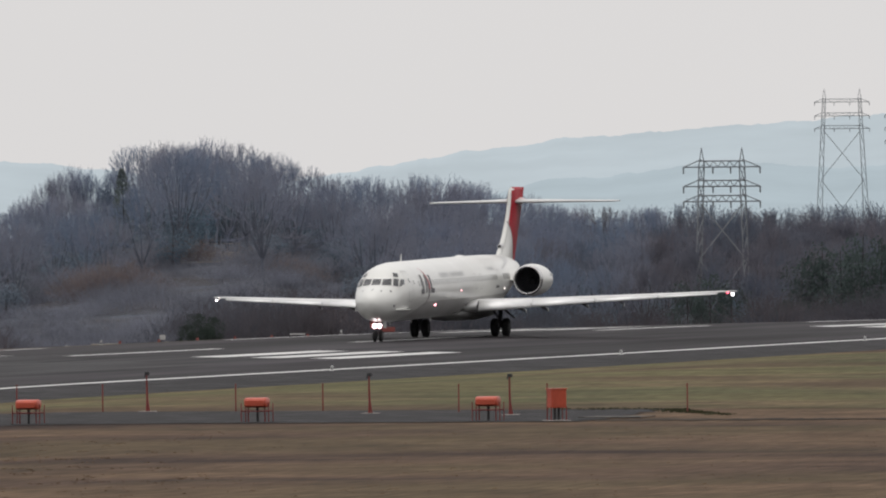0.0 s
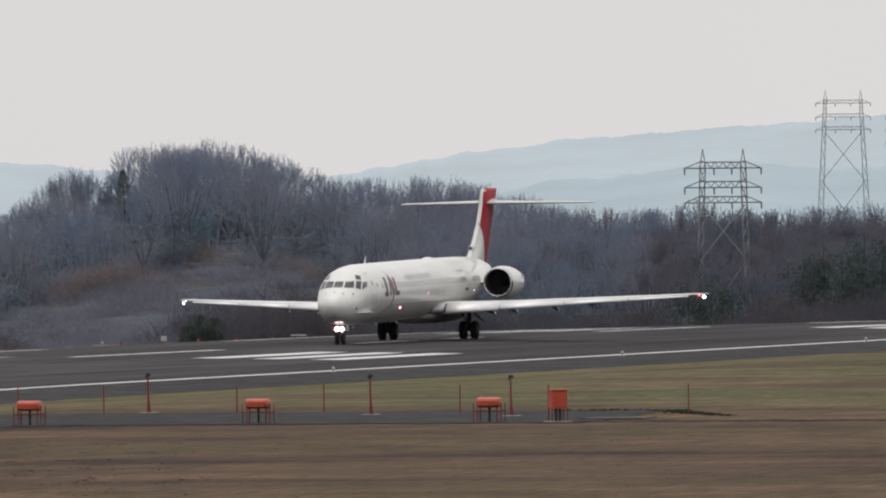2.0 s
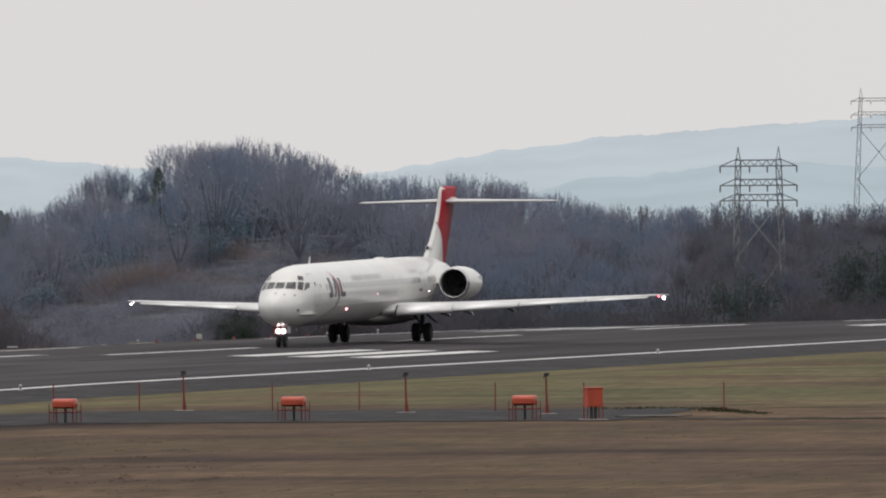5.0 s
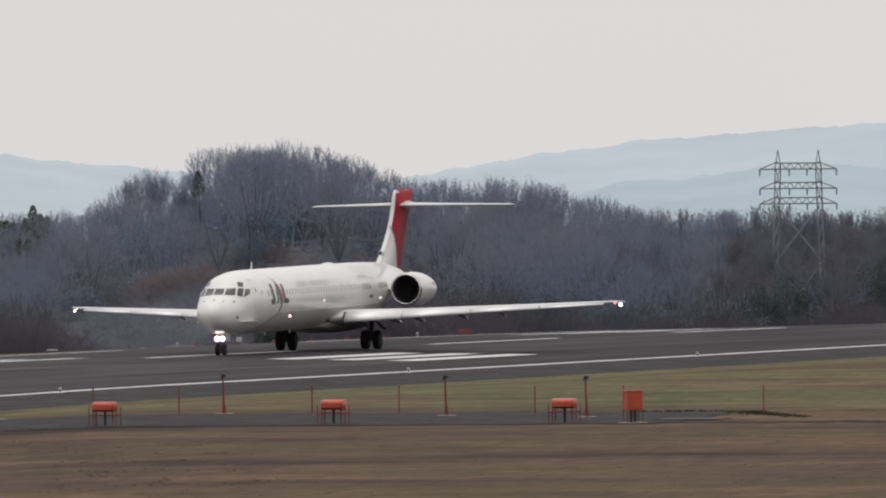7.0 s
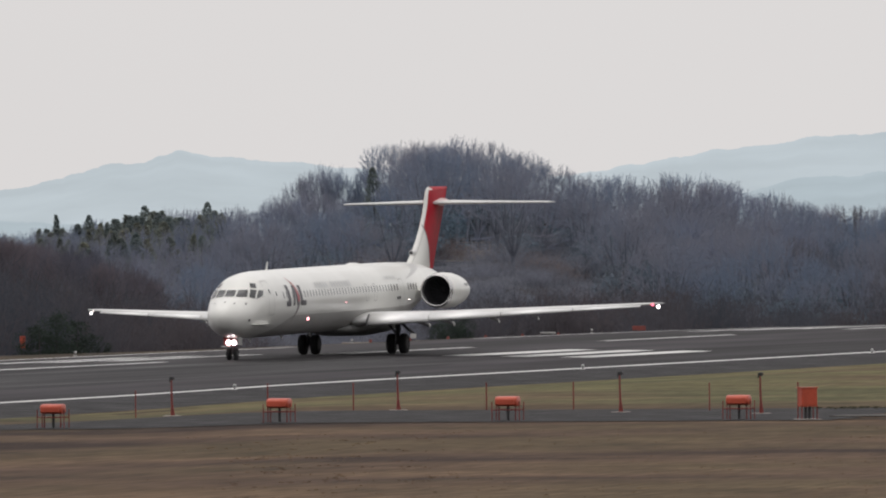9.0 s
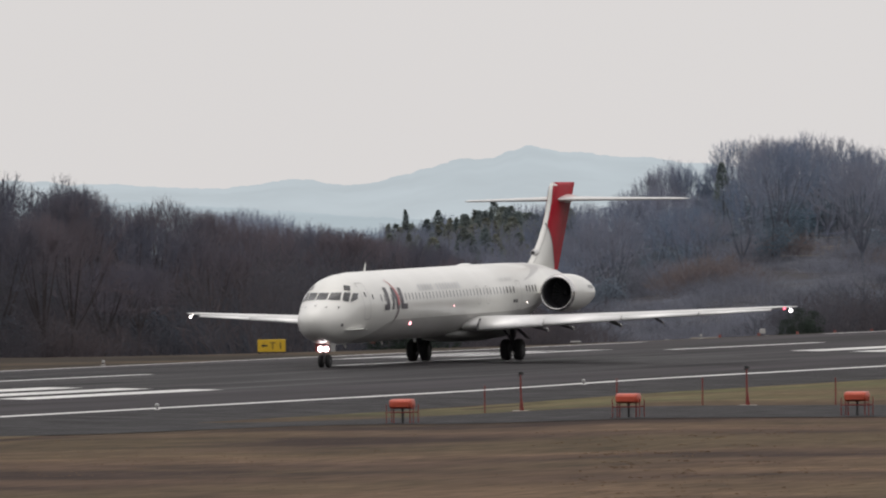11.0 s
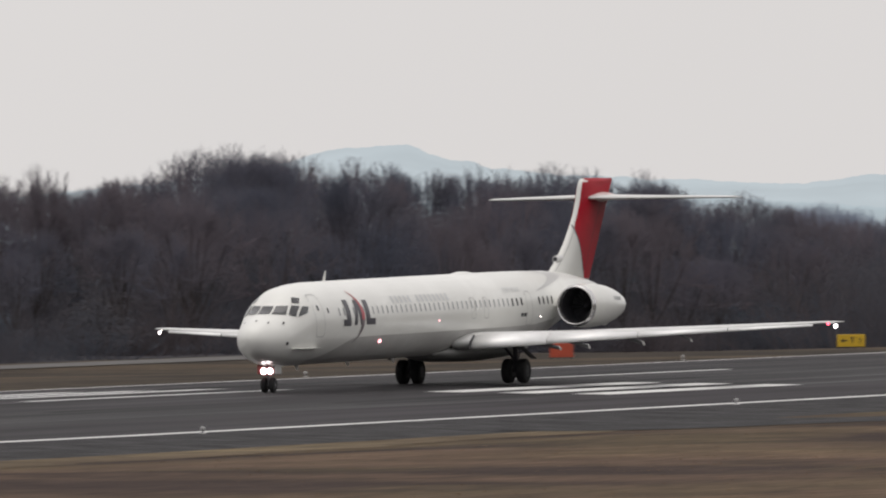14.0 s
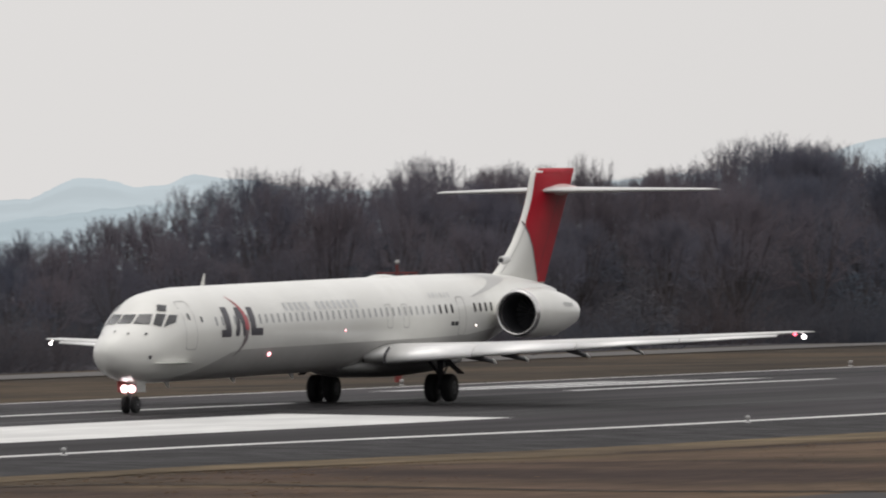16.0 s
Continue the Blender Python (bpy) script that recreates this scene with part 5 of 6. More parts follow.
BELT = [(12.5, -0.40), (13.2, -0.42), (14.2, -0.36), (14.7, -0.30), (15.16, -0.27), (15.45, -0.28), (15.86, -0.34), (16.15, -0.44), (16.6, -0.47), (16.88, -0.45),
        (17.14, -0.31), (17.35, -0.24), (17.55, -0.17), (17.79, -0.13), (18.05, -0.09), (18.3, -0.06)]


def top_at(az):
    return lerp_table(TOPS, az)[0] + (0.018 if az < 18.0 else 0.026)


def branch_tube(verts, faces, a, b, r0, r1, n):
    d = (b - a).normalized()
    s = d.orthogonal().normalized()
    t = d.cross(s)
    base = len(verts)
    for c, r in ((a, r0), (b, r1)):
        for i in range(n):
            q = 2 * math.pi * i / n
            verts.append(c + s * (r * math.cos(q)) + t * (r * math.sin(q)))
    for i in range(n):
        faces.append((base + i, base + (i + 1) % n, base + n + (i + 1) % n, base + n + i))


def sliver(verts, faces, a, b, w, rng):
    d = (b - a).normalized()
    s = d.orthogonal().normalized()
    s.rotate(Matrix.Rotation(rng.uniform(0, math.pi), 3, d))
    base = len(verts)
    verts.extend((a - s * w, a + s * w, b))
    faces.append((base, base + 1, base + 2))


def ribbon(verts, faces, a, b, w0, w1, rng):
    """One length of a thin branch."""
    d = (b - a).normalized()
    s = d.orthogonal().normalized()
    s.rotate(Matrix.Rotation(rng.uniform(0, math.pi), 3, d))
    base = len(verts)
    verts.extend((a - s * w0, a + s * w0, b + s * w1, b - s * w1))
    faces.append((base, base + 1, base + 2, base + 3))


def bare_tree_meshes(seed, width, fork, bark, twig, limbs=8, forks=5, ends=4, fine=15, thin=0.0011, low=0.40):
    """A leafless tree one metre high: trunk and steep limbs in one mesh; in the other branches that fan
    upwards and fork twice, with fine twigs along them that end in a rounded dome."""
    rng = random.Random(seed)
    tv, tf, cv, cf = [], [], [], []
    base, mid = Vector((0, 0, -0.03)), Vector((rng.gauss(0, 0.012), rng.gauss(0, 0.012), fork))
    branch_tube(tv, tf, base, mid, 0.015, 0.011, 5)

    def bow(p, c, q, f):
        return p * (1 - f) ** 2 + c * (2 * f * (1 - f)) + q * f * f

    def dome(p, k):
        r = min(0.985, p.length)
        p = p * (r / max(p.length, 0.001))
        return Vector((width * p.x * (0.55 + 0.45 * k), width * p.y * (0.55 + 0.45 * k), low + (1 - low) * (1 - r ** 2.4) ** 0.55 * k - (1 - k) * 0.15))

    def near(p, spread):
        return p + Vector((rng.gauss(0, spread), rng.gauss(0, spread)))

    for i in range(limbs):
        a = 2 * math.pi * (i + rng.uniform(-0.35, 0.35)) / limbs
        lobe = rng.uniform(0.93, 1.0)
        spot = Vector((math.cos(a), math.sin(a))) * (0.12 if i == 0 else rng.uniform(0.35, 0.85))
        p = base.lerp(mid, rng.uniform(0.7, 1.0))
        q = dome(spot * 0.85, 0.66)
        c = Vector((q.x * 0.55, q.y * 0.55, p.z + 0.40 * (q.z - p.z)))
        pts = [bow(p, c, q, k / 3) for k in range(4)]
        for k in range(3):
            branch_tube(tv, tf, pts[k], pts[k + 1], 0.0066 - 0.0015 * k, 0.0051 - 0.0015 * k, 4)
        for j in range(forks):
            spot2 = near(spot, 0.24)
            s2 = bow(p, c, q, rng.uniform(0.40, 0.95))
            q2 = dome(spot2, 0.82)
            c2 = s2.lerp(q2, 0.5) + Vector((0.10 * (q2.x - s2.x), 0.10 * (q2.y - s2.y), -0.02))
            pts = [bow(s2, c2, q2, k / 3) for k in range(4)]
            for k in range(3):
                ribbon(cv, cf, pts[k], pts[k + 1], 0.0028 - 0.0006 * k, 0.0022 - 0.0006 * k, rng)
            for e in range(ends):
                s3 = bow(s2, c2, q2, rng.uniform(0.30, 0.95))
                tip = dome(near(spot2, 0.11), lobe * rng.uniform(0.93, 0.99))
                c3 = s3.lerp(tip, 0.5) + Vector((0.12 * (tip.x - s3.x), 0.12 * (tip.y - s3.y), -0.01))
                pts = [s3, bow(s3, c3, tip, 0.5), tip]
                for k in range(2):
                    ribbon(cv, cf, pts[k], pts[k + 1], 0.0015 - 0.0005 * k, 0.0010 - 0.0005 * k, rng)
                for t in range(fine):
                    f = 0.05 + 0.93 * (t + rng.random()) / fine
                    o = bow(s3, c3, tip, f)
                    along = (bow(s3, c3, tip, min(1.0, f + 0.06)) - bow(s3, c3, tip, max(0.0, f - 0.06))).normalized()
                    out_ = Vector((o.x, o.y, 0)) * (0.40 / max(width, 0.1))
                    d = (along * 0.9 + out_ + Vector((rng.gauss(0, 0.42), rng.gauss(0, 0.42), 0.04 + rng.gauss(0, 0.20)))).normalized()
                    sliver(cv, cf, o, o + d * rng.uniform(0.045, 0.09) * (1.15 - 0.72 * f), thin, rng)
    out = []
    for name, vs, fs, m in (("trunk", tv, tf, bark), ("crown", cv, cf, twig)):
        me = bpy.data.meshes.new(name)
        me.from_pydata([tuple(v) for v in vs], [], fs)
        me.materials.append(m)
        out.append(me)
    return out


def leafy_mesh(name, seed, count, shape, mat, leaf=0.05, lumps=0):
    """Many small leaves inside a crown outline one metre high, gathered in lumps where lumps is given."""
    rng = random.Random(seed)
    v, f = [], []
    heads = []
    for _ in range(lumps):
        h, a = rng.uniform(0.12, 0.9), rng.uniform(0, 2 * math.pi)
        r = shape(h) * rng.uniform(0.45, 0.85)
        heads.append((Vector((r * math.cos(a), r * math.sin(a), h * 0.85)), rng.uniform(0.13, 0.24)))
    for _ in range(count):
        if heads:
            c, size = rng.choice(heads)
            d = Vector((rng.gauss(0, 1), rng.gauss(0, 1), rng.gauss(0.25, 1))).normalized()
            c = c + d * size * rng.uniform(0.6, 1.05)
        else:
            h = rng.random()
            r = shape(h) * (0.55 + 0.45 * rng.random() ** 0.5) * (0.8 + 0.4 * rng.random())
            a = rng.uniform(0, 2 * math.pi)
            c = Vector((r * math.cos(a), r * math.sin(a), h))
        n = Vector((rng.gauss(0, 0.8), rng.gauss(-0.5, 0.8), rng.gauss(1.2, 0.6))).normalized()
        s = n.orthogonal().normalized()
        t = n.cross(s)
        k = leaf * rng.uniform(0.5, 1.3)
        base = len(v)
        v.extend((c + s * k, c + t * k * 0.8, c - s * k * 0.7 - t * k * 0.4))
        f.append((base, base + 1, base + 2))
    me = bpy.data.meshes.new(name)
    me.from_pydata(v, [], f)
    me.materials.append(mat)
    return me


def twiggy_meshes(seed, count, mat, width=1.0):
    """A leafless thicket one metre high: many thin stems leaning outwards, and the twigs that fork from them."""
    rng = random.Random(seed)
    v, f, tv, tf = [], [], [], []
    for _ in range(count):
        x, y = rng.gauss(0, 0.34 * width), rng.gauss(0, 0.34 * width)
        hgt = rng.uniform(0.35, 1.0) * max(0.35, 1 - 0.45 * (x * x + y * y) / (width * width) * 2)
        a = Vector((x, y, -0.05))
        b = Vector((x * 1.5 + rng.gauss(0, 0.1), y * 1.5 + rng.gauss(0, 0.1), hgt))
        sliver(v, f, a, b, 0.0055, rng)
        for _k in range(5):
            c = a + (b - a) * rng.uniform(0.3, 0.95)
            e = c + Vector((rng.gauss(0, 0.11), rng.gauss(0, 0.11), rng.uniform(0.05, 0.24)))
            sliver(tv, tf, c, e, 0.0048, rng)
    out = []
    for name, vs, fs in (("stem_clump", v, f), ("twig_clump", tv, tf)):
        me = bpy.data.meshes.new(name)
        me.from_pydata(vs, [], fs)
        me.materials.append(mat)
        out.append((name, me))
    return out


def tree_kind(name, parts, label, category, group):
    ob = empty(name, pose(0, 0, 0), label, category, group)
    for n, me in parts:
        o = new(n, me)
        o.parent = ob
        if n.endswith("_clump"):
            tagged(o, kind="stuff")
    return ob


class Planter:
    """Sets copies of a few models on the land."""

    def __init__(self, models, seed):
        self.models, self.rng, self.used = models, random.Random(seed), set()

    def put(self, az, d, height, wide=1.0, sink=0.0, joined=None):
        x, y = polar(az, d)
        i = self.rng.randrange(len(self.models))
        if joined is None and len(self.used) < len(self.models):
            i = len(self.used)
        m = pose(x, y, terrain(x, y) - sink, self.rng.uniform(-2, 2), self.rng.uniform(-2, 2), self.rng.uniform(0, 360))
        m = m @ Matrix.Diagonal((height * wide, height * wide, height, 1))
        if joined is not None:
            for o in self.models[i].children:
                joined.append((o.data, m))
            return
        if i not in self.used:
            self.used.add(i)
            self.models[i].matrix_basis = m
        else:
            c = copy_thing(self.models[i], m)
            c.matrix_basis = m


def join_stuff(name, pieces, mats, label, category):
    """One mesh from many placed copies."""
    vs, fs, ms, base = [], [], [], 0
    cache = {}
    for me, m in pieces:
        if me.name not in cache:
            co = np.empty(len(me.vertices) * 3)
            me.vertices.foreach_get("co", co)
            cache[me.name] = (co.reshape(-1, 3), [tuple(p.vertices) for p in me.polygons], mats.index(me.materials[0]))
        co, polys, k = cache[me.name]
        a = np.array(m)
        vs.append(co @ a[:3, :3].T + a[:3, 3])
        fs.extend([tuple(base + j for j in p) for p in polys])
        ms.extend([k] * len(polys))
        base += len(co)
    me = bpy.data.meshes.new(name)
    me.from_pydata(np.concatenate(vs).tolist(), [], fs)
    for m in mats:
        me.materials.append(m)
    me.polygons.foreach_set("material_index", ms)
    return tagged(new(name, me), label, category, kind="stuff")


def build_woods():
    def bare(kinds, bark, twig, label, group, **how):
        return [tree_kind("bare_tree", zip(("trunk", "crown"), bare_tree_meshes(s, wd, fk, M[bark], M[twig], **how)), label, "tree", group) for s, wd, fk in kinds]
    near = bare(((1, 0.34, 0.24), (2, 0.28, 0.28), (3, 0.38, 0.22), (4, 0.32, 0.26), (5, 0.36, 0.20)), "bark", "twig", "leafless brown tree in the wood beyond the runway", "trees of the near wood", ends=5, fine=14, thin=0.0012)
    hill = bare(((11, 0.34, 0.24), (12, 0.28, 0.28), (13, 0.38, 0.22), (14, 0.31, 0.26)), "bark_hazed", "twig_hazed", "leafless grey-brown tree on the hill, distance haze set in its colour", "trees of the hill", thin=0.0013)
    flank = bare(((15, 0.40, 0.12), (16, 0.36, 0.15), (17, 0.46, 0.10)), "bark_hazed", "twig_hazed", "leafless grey-brown tree on the flank of the hill, distance haze set in its colour", "trees of the hill", forks=4, ends=4, fine=13, thin=0.0018, low=0.22)
    low = bare(((18, 0.40, 0.14), (19, 0.36, 0.16), (20, 0.44, 0.12)), "bark", "twig_brown", "leafless brown tree in the low wood under the pylons", "trees of the low wood", forks=4, ends=4, fine=13, thin=0.0020, low=0.2)
    cone = lambda h: 0.16 * (1 - h) ** 0.85 + 0.008
    ball = lambda h: 0.5 * math.sin(math.pi * min(1, 0.25 + 0.72 * h)) ** 0.8
    tall = lambda h: 0.16 * (1 - h ** 1.6) ** 0.8 * min(1.0, 0.6 + 1.5 * h) + 0.008
    plume = lambda h: 0.19 * (1 - h) ** 0.6 * min(1.0, 0.5 + 2.0 * h) + 0.006
    def stem():
        bm = bmesh.new()
        tube(bm, (0, 0, -0.05), (0, 0, 0.9), 0.02, 0.004, 6)
        return mesh_of("trunk", bm, M["bark"])
    def leafy(name, seeds, count, mat, leaf, label, group):
        return [tree_kind(name, (("trunk", stem()), ("crown", leafy_mesh("crown", s, count, ball, M[mat], leaf, 24))), label, "bush", group) for s in seeds]
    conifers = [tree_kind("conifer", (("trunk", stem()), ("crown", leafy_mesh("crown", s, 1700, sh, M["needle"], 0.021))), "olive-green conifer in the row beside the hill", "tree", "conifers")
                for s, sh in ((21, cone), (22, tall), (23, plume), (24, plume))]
    bushes = leafy("evergreen_bush", (31, 32), 3000, "leaf", 0.026, "dark evergreen bush at the foot of the wood", "evergreen bushes")
    under = leafy("evergreen_bush", (33, 34, 35), 1500, "leaf_far", 0.031, "dull evergreen under the bare trees of the hill, hazed to blue-green", "evergreens of the hill")
    dull = leafy("evergreen_bush", (44, 45), 1700, "leaf_dull", 0.030, "dull dark-green evergreen among the bare trees of the low wood", "evergreens of the low wood")
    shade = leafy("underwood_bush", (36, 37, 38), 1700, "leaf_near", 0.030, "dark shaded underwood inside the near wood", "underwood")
    thick = [tree_kind("thicket", twiggy_meshes(s, 195, M["thicket_twig"], 1.2), "leafless brown thicket at the foot of the wood", "bush", "thickets") for s in (41, 42, 43)]
    scrub = [tree_kind("scrub_bush", twiggy_meshes(s, 195, M["scrub"], 1.1), "leafless grey-brown scrub on the slope, haze set in its colour", "bush", "scrub of the slope") for s in (51, 52, 53)]
    russet = [tree_kind("scrub_bush", twiggy_meshes(s, 300, M["rust"], 1.0), "leafless russet shrub on the slope", "bush", "russet shrubs") for s in (54, 55)]

    rng = random.Random(7)
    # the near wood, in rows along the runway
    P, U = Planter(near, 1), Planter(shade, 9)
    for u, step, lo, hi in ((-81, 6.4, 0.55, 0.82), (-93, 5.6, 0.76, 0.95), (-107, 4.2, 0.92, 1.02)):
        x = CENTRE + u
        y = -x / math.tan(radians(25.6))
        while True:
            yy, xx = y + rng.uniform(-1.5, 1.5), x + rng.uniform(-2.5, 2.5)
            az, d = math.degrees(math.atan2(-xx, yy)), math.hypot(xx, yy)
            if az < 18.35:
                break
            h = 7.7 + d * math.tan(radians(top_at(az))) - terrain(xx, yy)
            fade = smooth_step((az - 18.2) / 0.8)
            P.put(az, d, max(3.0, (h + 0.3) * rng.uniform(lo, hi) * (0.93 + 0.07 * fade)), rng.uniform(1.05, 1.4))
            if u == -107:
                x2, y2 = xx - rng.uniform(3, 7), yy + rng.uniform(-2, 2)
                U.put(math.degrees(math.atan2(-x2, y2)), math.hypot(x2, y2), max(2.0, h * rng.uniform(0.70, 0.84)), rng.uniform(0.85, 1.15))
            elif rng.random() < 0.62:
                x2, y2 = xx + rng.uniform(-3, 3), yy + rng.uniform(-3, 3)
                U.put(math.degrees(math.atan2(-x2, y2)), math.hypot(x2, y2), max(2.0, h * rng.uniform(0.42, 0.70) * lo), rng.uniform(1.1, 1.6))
            y += step * rng.uniform(0.8, 1.2)
    x, y = polar(22.05, 770)
    P.put(22.05, 770, 7.7 + 770 * math.tan(radians(0.262)) - terrain(x, y), 0.8)
    # its last trees, lower and farther off, at the foot of the hill
    for k in range(34):
        a = 17.28 + 1.1 * (k + rng.random()) / 34
        d = rng.uniform(890, 1000)
        x, y = polar(a, d)
        h = 7.7 + d * math.tan(radians(lerp_table([(17.25, -0.26), (17.5, -0.15), (17.75, -0.085), (18.0, -0.05), (18.4, -0.01)], a)[0])) - terrain(x, y)
        P.put(a, d, max(2.0, h * rng.uniform(0.8, 1.03)), rng.uniform(1.1, 1.5))
        if k % 2:
            U.put(a, d + 8, max(1.5, h * rng.uniform(0.55, 0.75)), rng.uniform(1.2, 1.7))
    T2 = Planter(thick, 2)
    for k in range(60):
        u = rng.uniform(-85, -74)
        x = CENTRE + u
        az = rng.uniform(18.2, 25.4)
        y = -x / math.tan(radians(az))
        T2.put(az, math.hypot(x, y), rng.uniform(1.8, 4.2), rng.uniform(1.0, 1.6))
    for k in range(64):
        u = rng.uniform(-104, -84)
        x = CENTRE + u
        az = rng.uniform(18.6, 25.4)
        y = -x / math.tan(radians(az))
        h = 7.7 + math.hypot(x, y) * math.tan(radians(top_at(az))) - terrain(x, y)
        T2.put(az, math.hypot(x, y), h * rng.uniform(0.50, 0.74), rng.uniform(0.7, 1.0))
    # a belt of brown thicket along the foot of the hill, higher towards the wood, broken where the flat land lies open
    S = Planter(scrub, 4)
    for k in range(104):
        az = 12.35 + 6.1 * (k + rng.random()) / 104
        d = (CENTRE - rng.uniform(58, 82)) / -math.sin(radians(az))
        x, y = polar(az, d)
        h = 7.7 + d * math.tan(radians(lerp_table(BELT, az)[0])) - terrain(x, y)
        if 16.02 < az < 16.95:
            if k % 2:
                S.put(az, d, max(0.8, h * rng.uniform(0.3, 0.62)), rng.uniform(0.9, 1.4) * max(1.0, 3.0 / max(h, 1.4)))
            continue
        T2.put(az, d, max(1.4, h * rng.uniform(0.72, 1.04)), rng.uniform(0.75, 1.1) * max(1.0, 4.0 / max(h, 1.4)))

    # the hill and the low woods either side of it
    H, F, G, L, D = Planter(hill, 3), Planter(flank, 8), Planter(under, 10), Planter(low, 12), Planter(dull, 13)
    far_pieces, under_pieces, low_pieces = [], [], []
    az = 12.25
    while az < 18.6:
        for d0, lo, hi in ((1090, 0.40, 0.60), (1125, 0.50, 0.72), (1160, 0.58, 0.80), (1195, 0.66, 0.86), (1230, 0.74, 0.93), (1265, 0.84, 0.98), (1300, 0.93, 1.02)):
            a, d = az + rng.uniform(-0.08, 0.08), d0 + rng.uniform(-16, 16)
            if 14.9 < a < 16.9 and d0 < 1150 or 15.15 < a < 16.55 and d0 < 1190:
                continue
            if abs(a - 15.86) < 0.14 and d0 < 1215:
                continue
            x, y = polar(a, d)
            h = 7.7 + d * math.tan(radians(top_at(a))) - terrain(x, y)
            brown = a < 14.0 + rng.uniform(-0.4, 0.45)
            if not brown and rng.random() < (0.25 if d0 == 1300 else 0.18 if d0 < 1240 else 0.0):
                continue
            h *= 1.045 if d0 == 1300 else 1.07
            if h > 1.5:
                if brown:
                    L.put(a, d, h * rng.uniform(lo, hi) * (1.04 if d0 > 1290 else 1.0), rng.uniform(1.2, 1.6), joined=low_pieces if len(L.used) == len(low) and d0 < 1290 else None)
                elif d0 < 1240 and len(F.used) == len(flank):
                    F.put(a, d, h * rng.uniform(lo, hi), rng.uniform(1.15, 1.5), joined=far_pieces)
                else:
                    (F if d0 < 1240 else H).put(a, d, h * rng.uniform(lo, hi), rng.uniform(1.1, 1.45) if d0 < 1290 else rng.uniform(0.9, 1.2))
                if rng.random() < 0.55:
                    more = None if len(G.used) < len(under) else under_pieces
                    G.put(a + rng.uniform(-0.05, 0.05), d - 6, h * rng.uniform(0.40, 0.66) * lo, rng.uniform(1.1, 1.7), joined=more)
        az += 0.118 if az < 16.85 else 0.09
    # single trees that stand clear on the shoulder of the hill
    for a, el, wide in ((16.58, 0.195, 1.0), (16.52, 0.225, 0.9), (16.46, 0.252, 1.1), (16.42, 0.22, 0.9), (16.305, 0.245, 0.8), (16.29, 0.225, 0.7)):
        x, y = polar(a, 1296)
        H.put(a, 1296, 7.7 + 1296 * math.tan(radians(el)) - terrain(x, y), wide)
    join_stuff("far_wood", far_pieces, [M["bark_hazed"], M["twig_hazed"]], "leafless grey-brown trees covering the hill, distance haze set in their colour", "woods")
    join_stuff("low_wood", low_pieces, [M["bark"], M["twig_brown"]], "leafless brown trees of the low wood under the pylons", "woods")
    # the evergreen mass under the crest
    a = 12.3
    while a < 18.4:
        d = rng.uniform(1304, 1322)
        x, y = polar(a, d)
        h = 7.7 + d * math.tan(radians(top_at(a))) - terrain(x, y)
        if h > 1.5:
            G.put(a, d, h * (rng.uniform(0.80, 0.96) if a < 14.4 else rng.uniform(0.55, 0.72)), rng.uniform(1.1, 1.6), joined=under_pieces)
        a += rng.uniform(0.05, 0.09)
    join_stuff("far_underwood", under_pieces, [M["bark"], M["leaf_far"]], "dull evergreens under the trees of the hill, hazed to blue-green", "woods")
    for k in range(84):
        a = rng.uniform(14.2, 17.2)
        d = rng.uniform(1010, 1210) if k % 2 or abs(a - 15.86) < 0.16 else rng.uniform(1150, 1270)
        S.put(a, d, rng.uniform(1.4, 3.0), rng.uniform(1.2, 1.9))
    for k in range(30):
        a = rng.uniform(15.0, 16.8)
        if abs(a - 15.86) < 0.18:
            continue
        S.put(a, rng.uniform(1185, 1275), rng.uniform(2.4, 3.8), rng.uniform(0.9, 1.3))
    for k in range(100):
        a = rng.uniform(15.0, 17.0)
        S.put(a, rng.uniform(985, 1180), rng.uniform(0.9, 2.2), rng.uniform(1.2, 2.0))
    for k in range(24):
        a = rng.uniform(12.3, 14.5)
        T2.put(a, rng.uniform(960, 1060), rng.uniform(1.6, 3.4), rng.uniform(1.0, 1.6))
    for a in (15.66, 15.73, 15.80, 15.86, 15.91, 15.97, 16.04):
        G.put(a, 1290 + rng.uniform(-8, 8), rng.uniform(3.6, 5.0), rng.uniform(1.0, 1.4))
    # russet shrubs on the open slope
    R = Planter(russet, 11)
    for a, d, h, w in ((16.33, 1165, 4.2, 1.2), (16.25, 1168, 3.6, 1.3), (16.40, 1170, 3.4, 1.2), (15.95, 1216, 2.6, 1.6), (15.62, 1200, 2.2, 1.7), (15.50, 1190, 1.8, 1.8), (15.42, 1175, 2.0, 1.6),
                       (17.45, 965, 3.2, 1.2), (17.30, 990, 2.6, 1.4), (15.2, 1000, 2.6, 1.3), (15.28, 1004, 3.0, 1.2)):
        R.put(a, d, h, w)
    # a stand of conifers beside the hill, lower towards the front
    C = Planter(conifers, 5)
    for d0, drop, gap in ((1262, 0.0, 0.024), (1228, 0.045, 0.036), (1196, 0.095, 0.050)):
        a = 17.80
        while a > 16.95:
            el = -0.068 + 0.07 * smooth_step((17.80 - a) / 0.5) - drop + rng.gauss(0, 0.016)
            d = d0 + rng.uniform(-12, 12)
            x, y = polar(a, d)
            C.put(a, d, 7.7 + d * math.tan(radians(el)) - terrain(x, y), rng.uniform(0.9, 1.5))
            a -= gap * rng.uniform(0.6, 1.5)
    for a, el in ((16.245, 0.215), (17.70, 0.010), (17.03, 0.062), (17.56, 0.008)):
        x, y = polar(a, 1255)
        C.put(a, 1255, 7.7 + 1255 * math.tan(radians(el)) - terrain(x, y), 0.9)
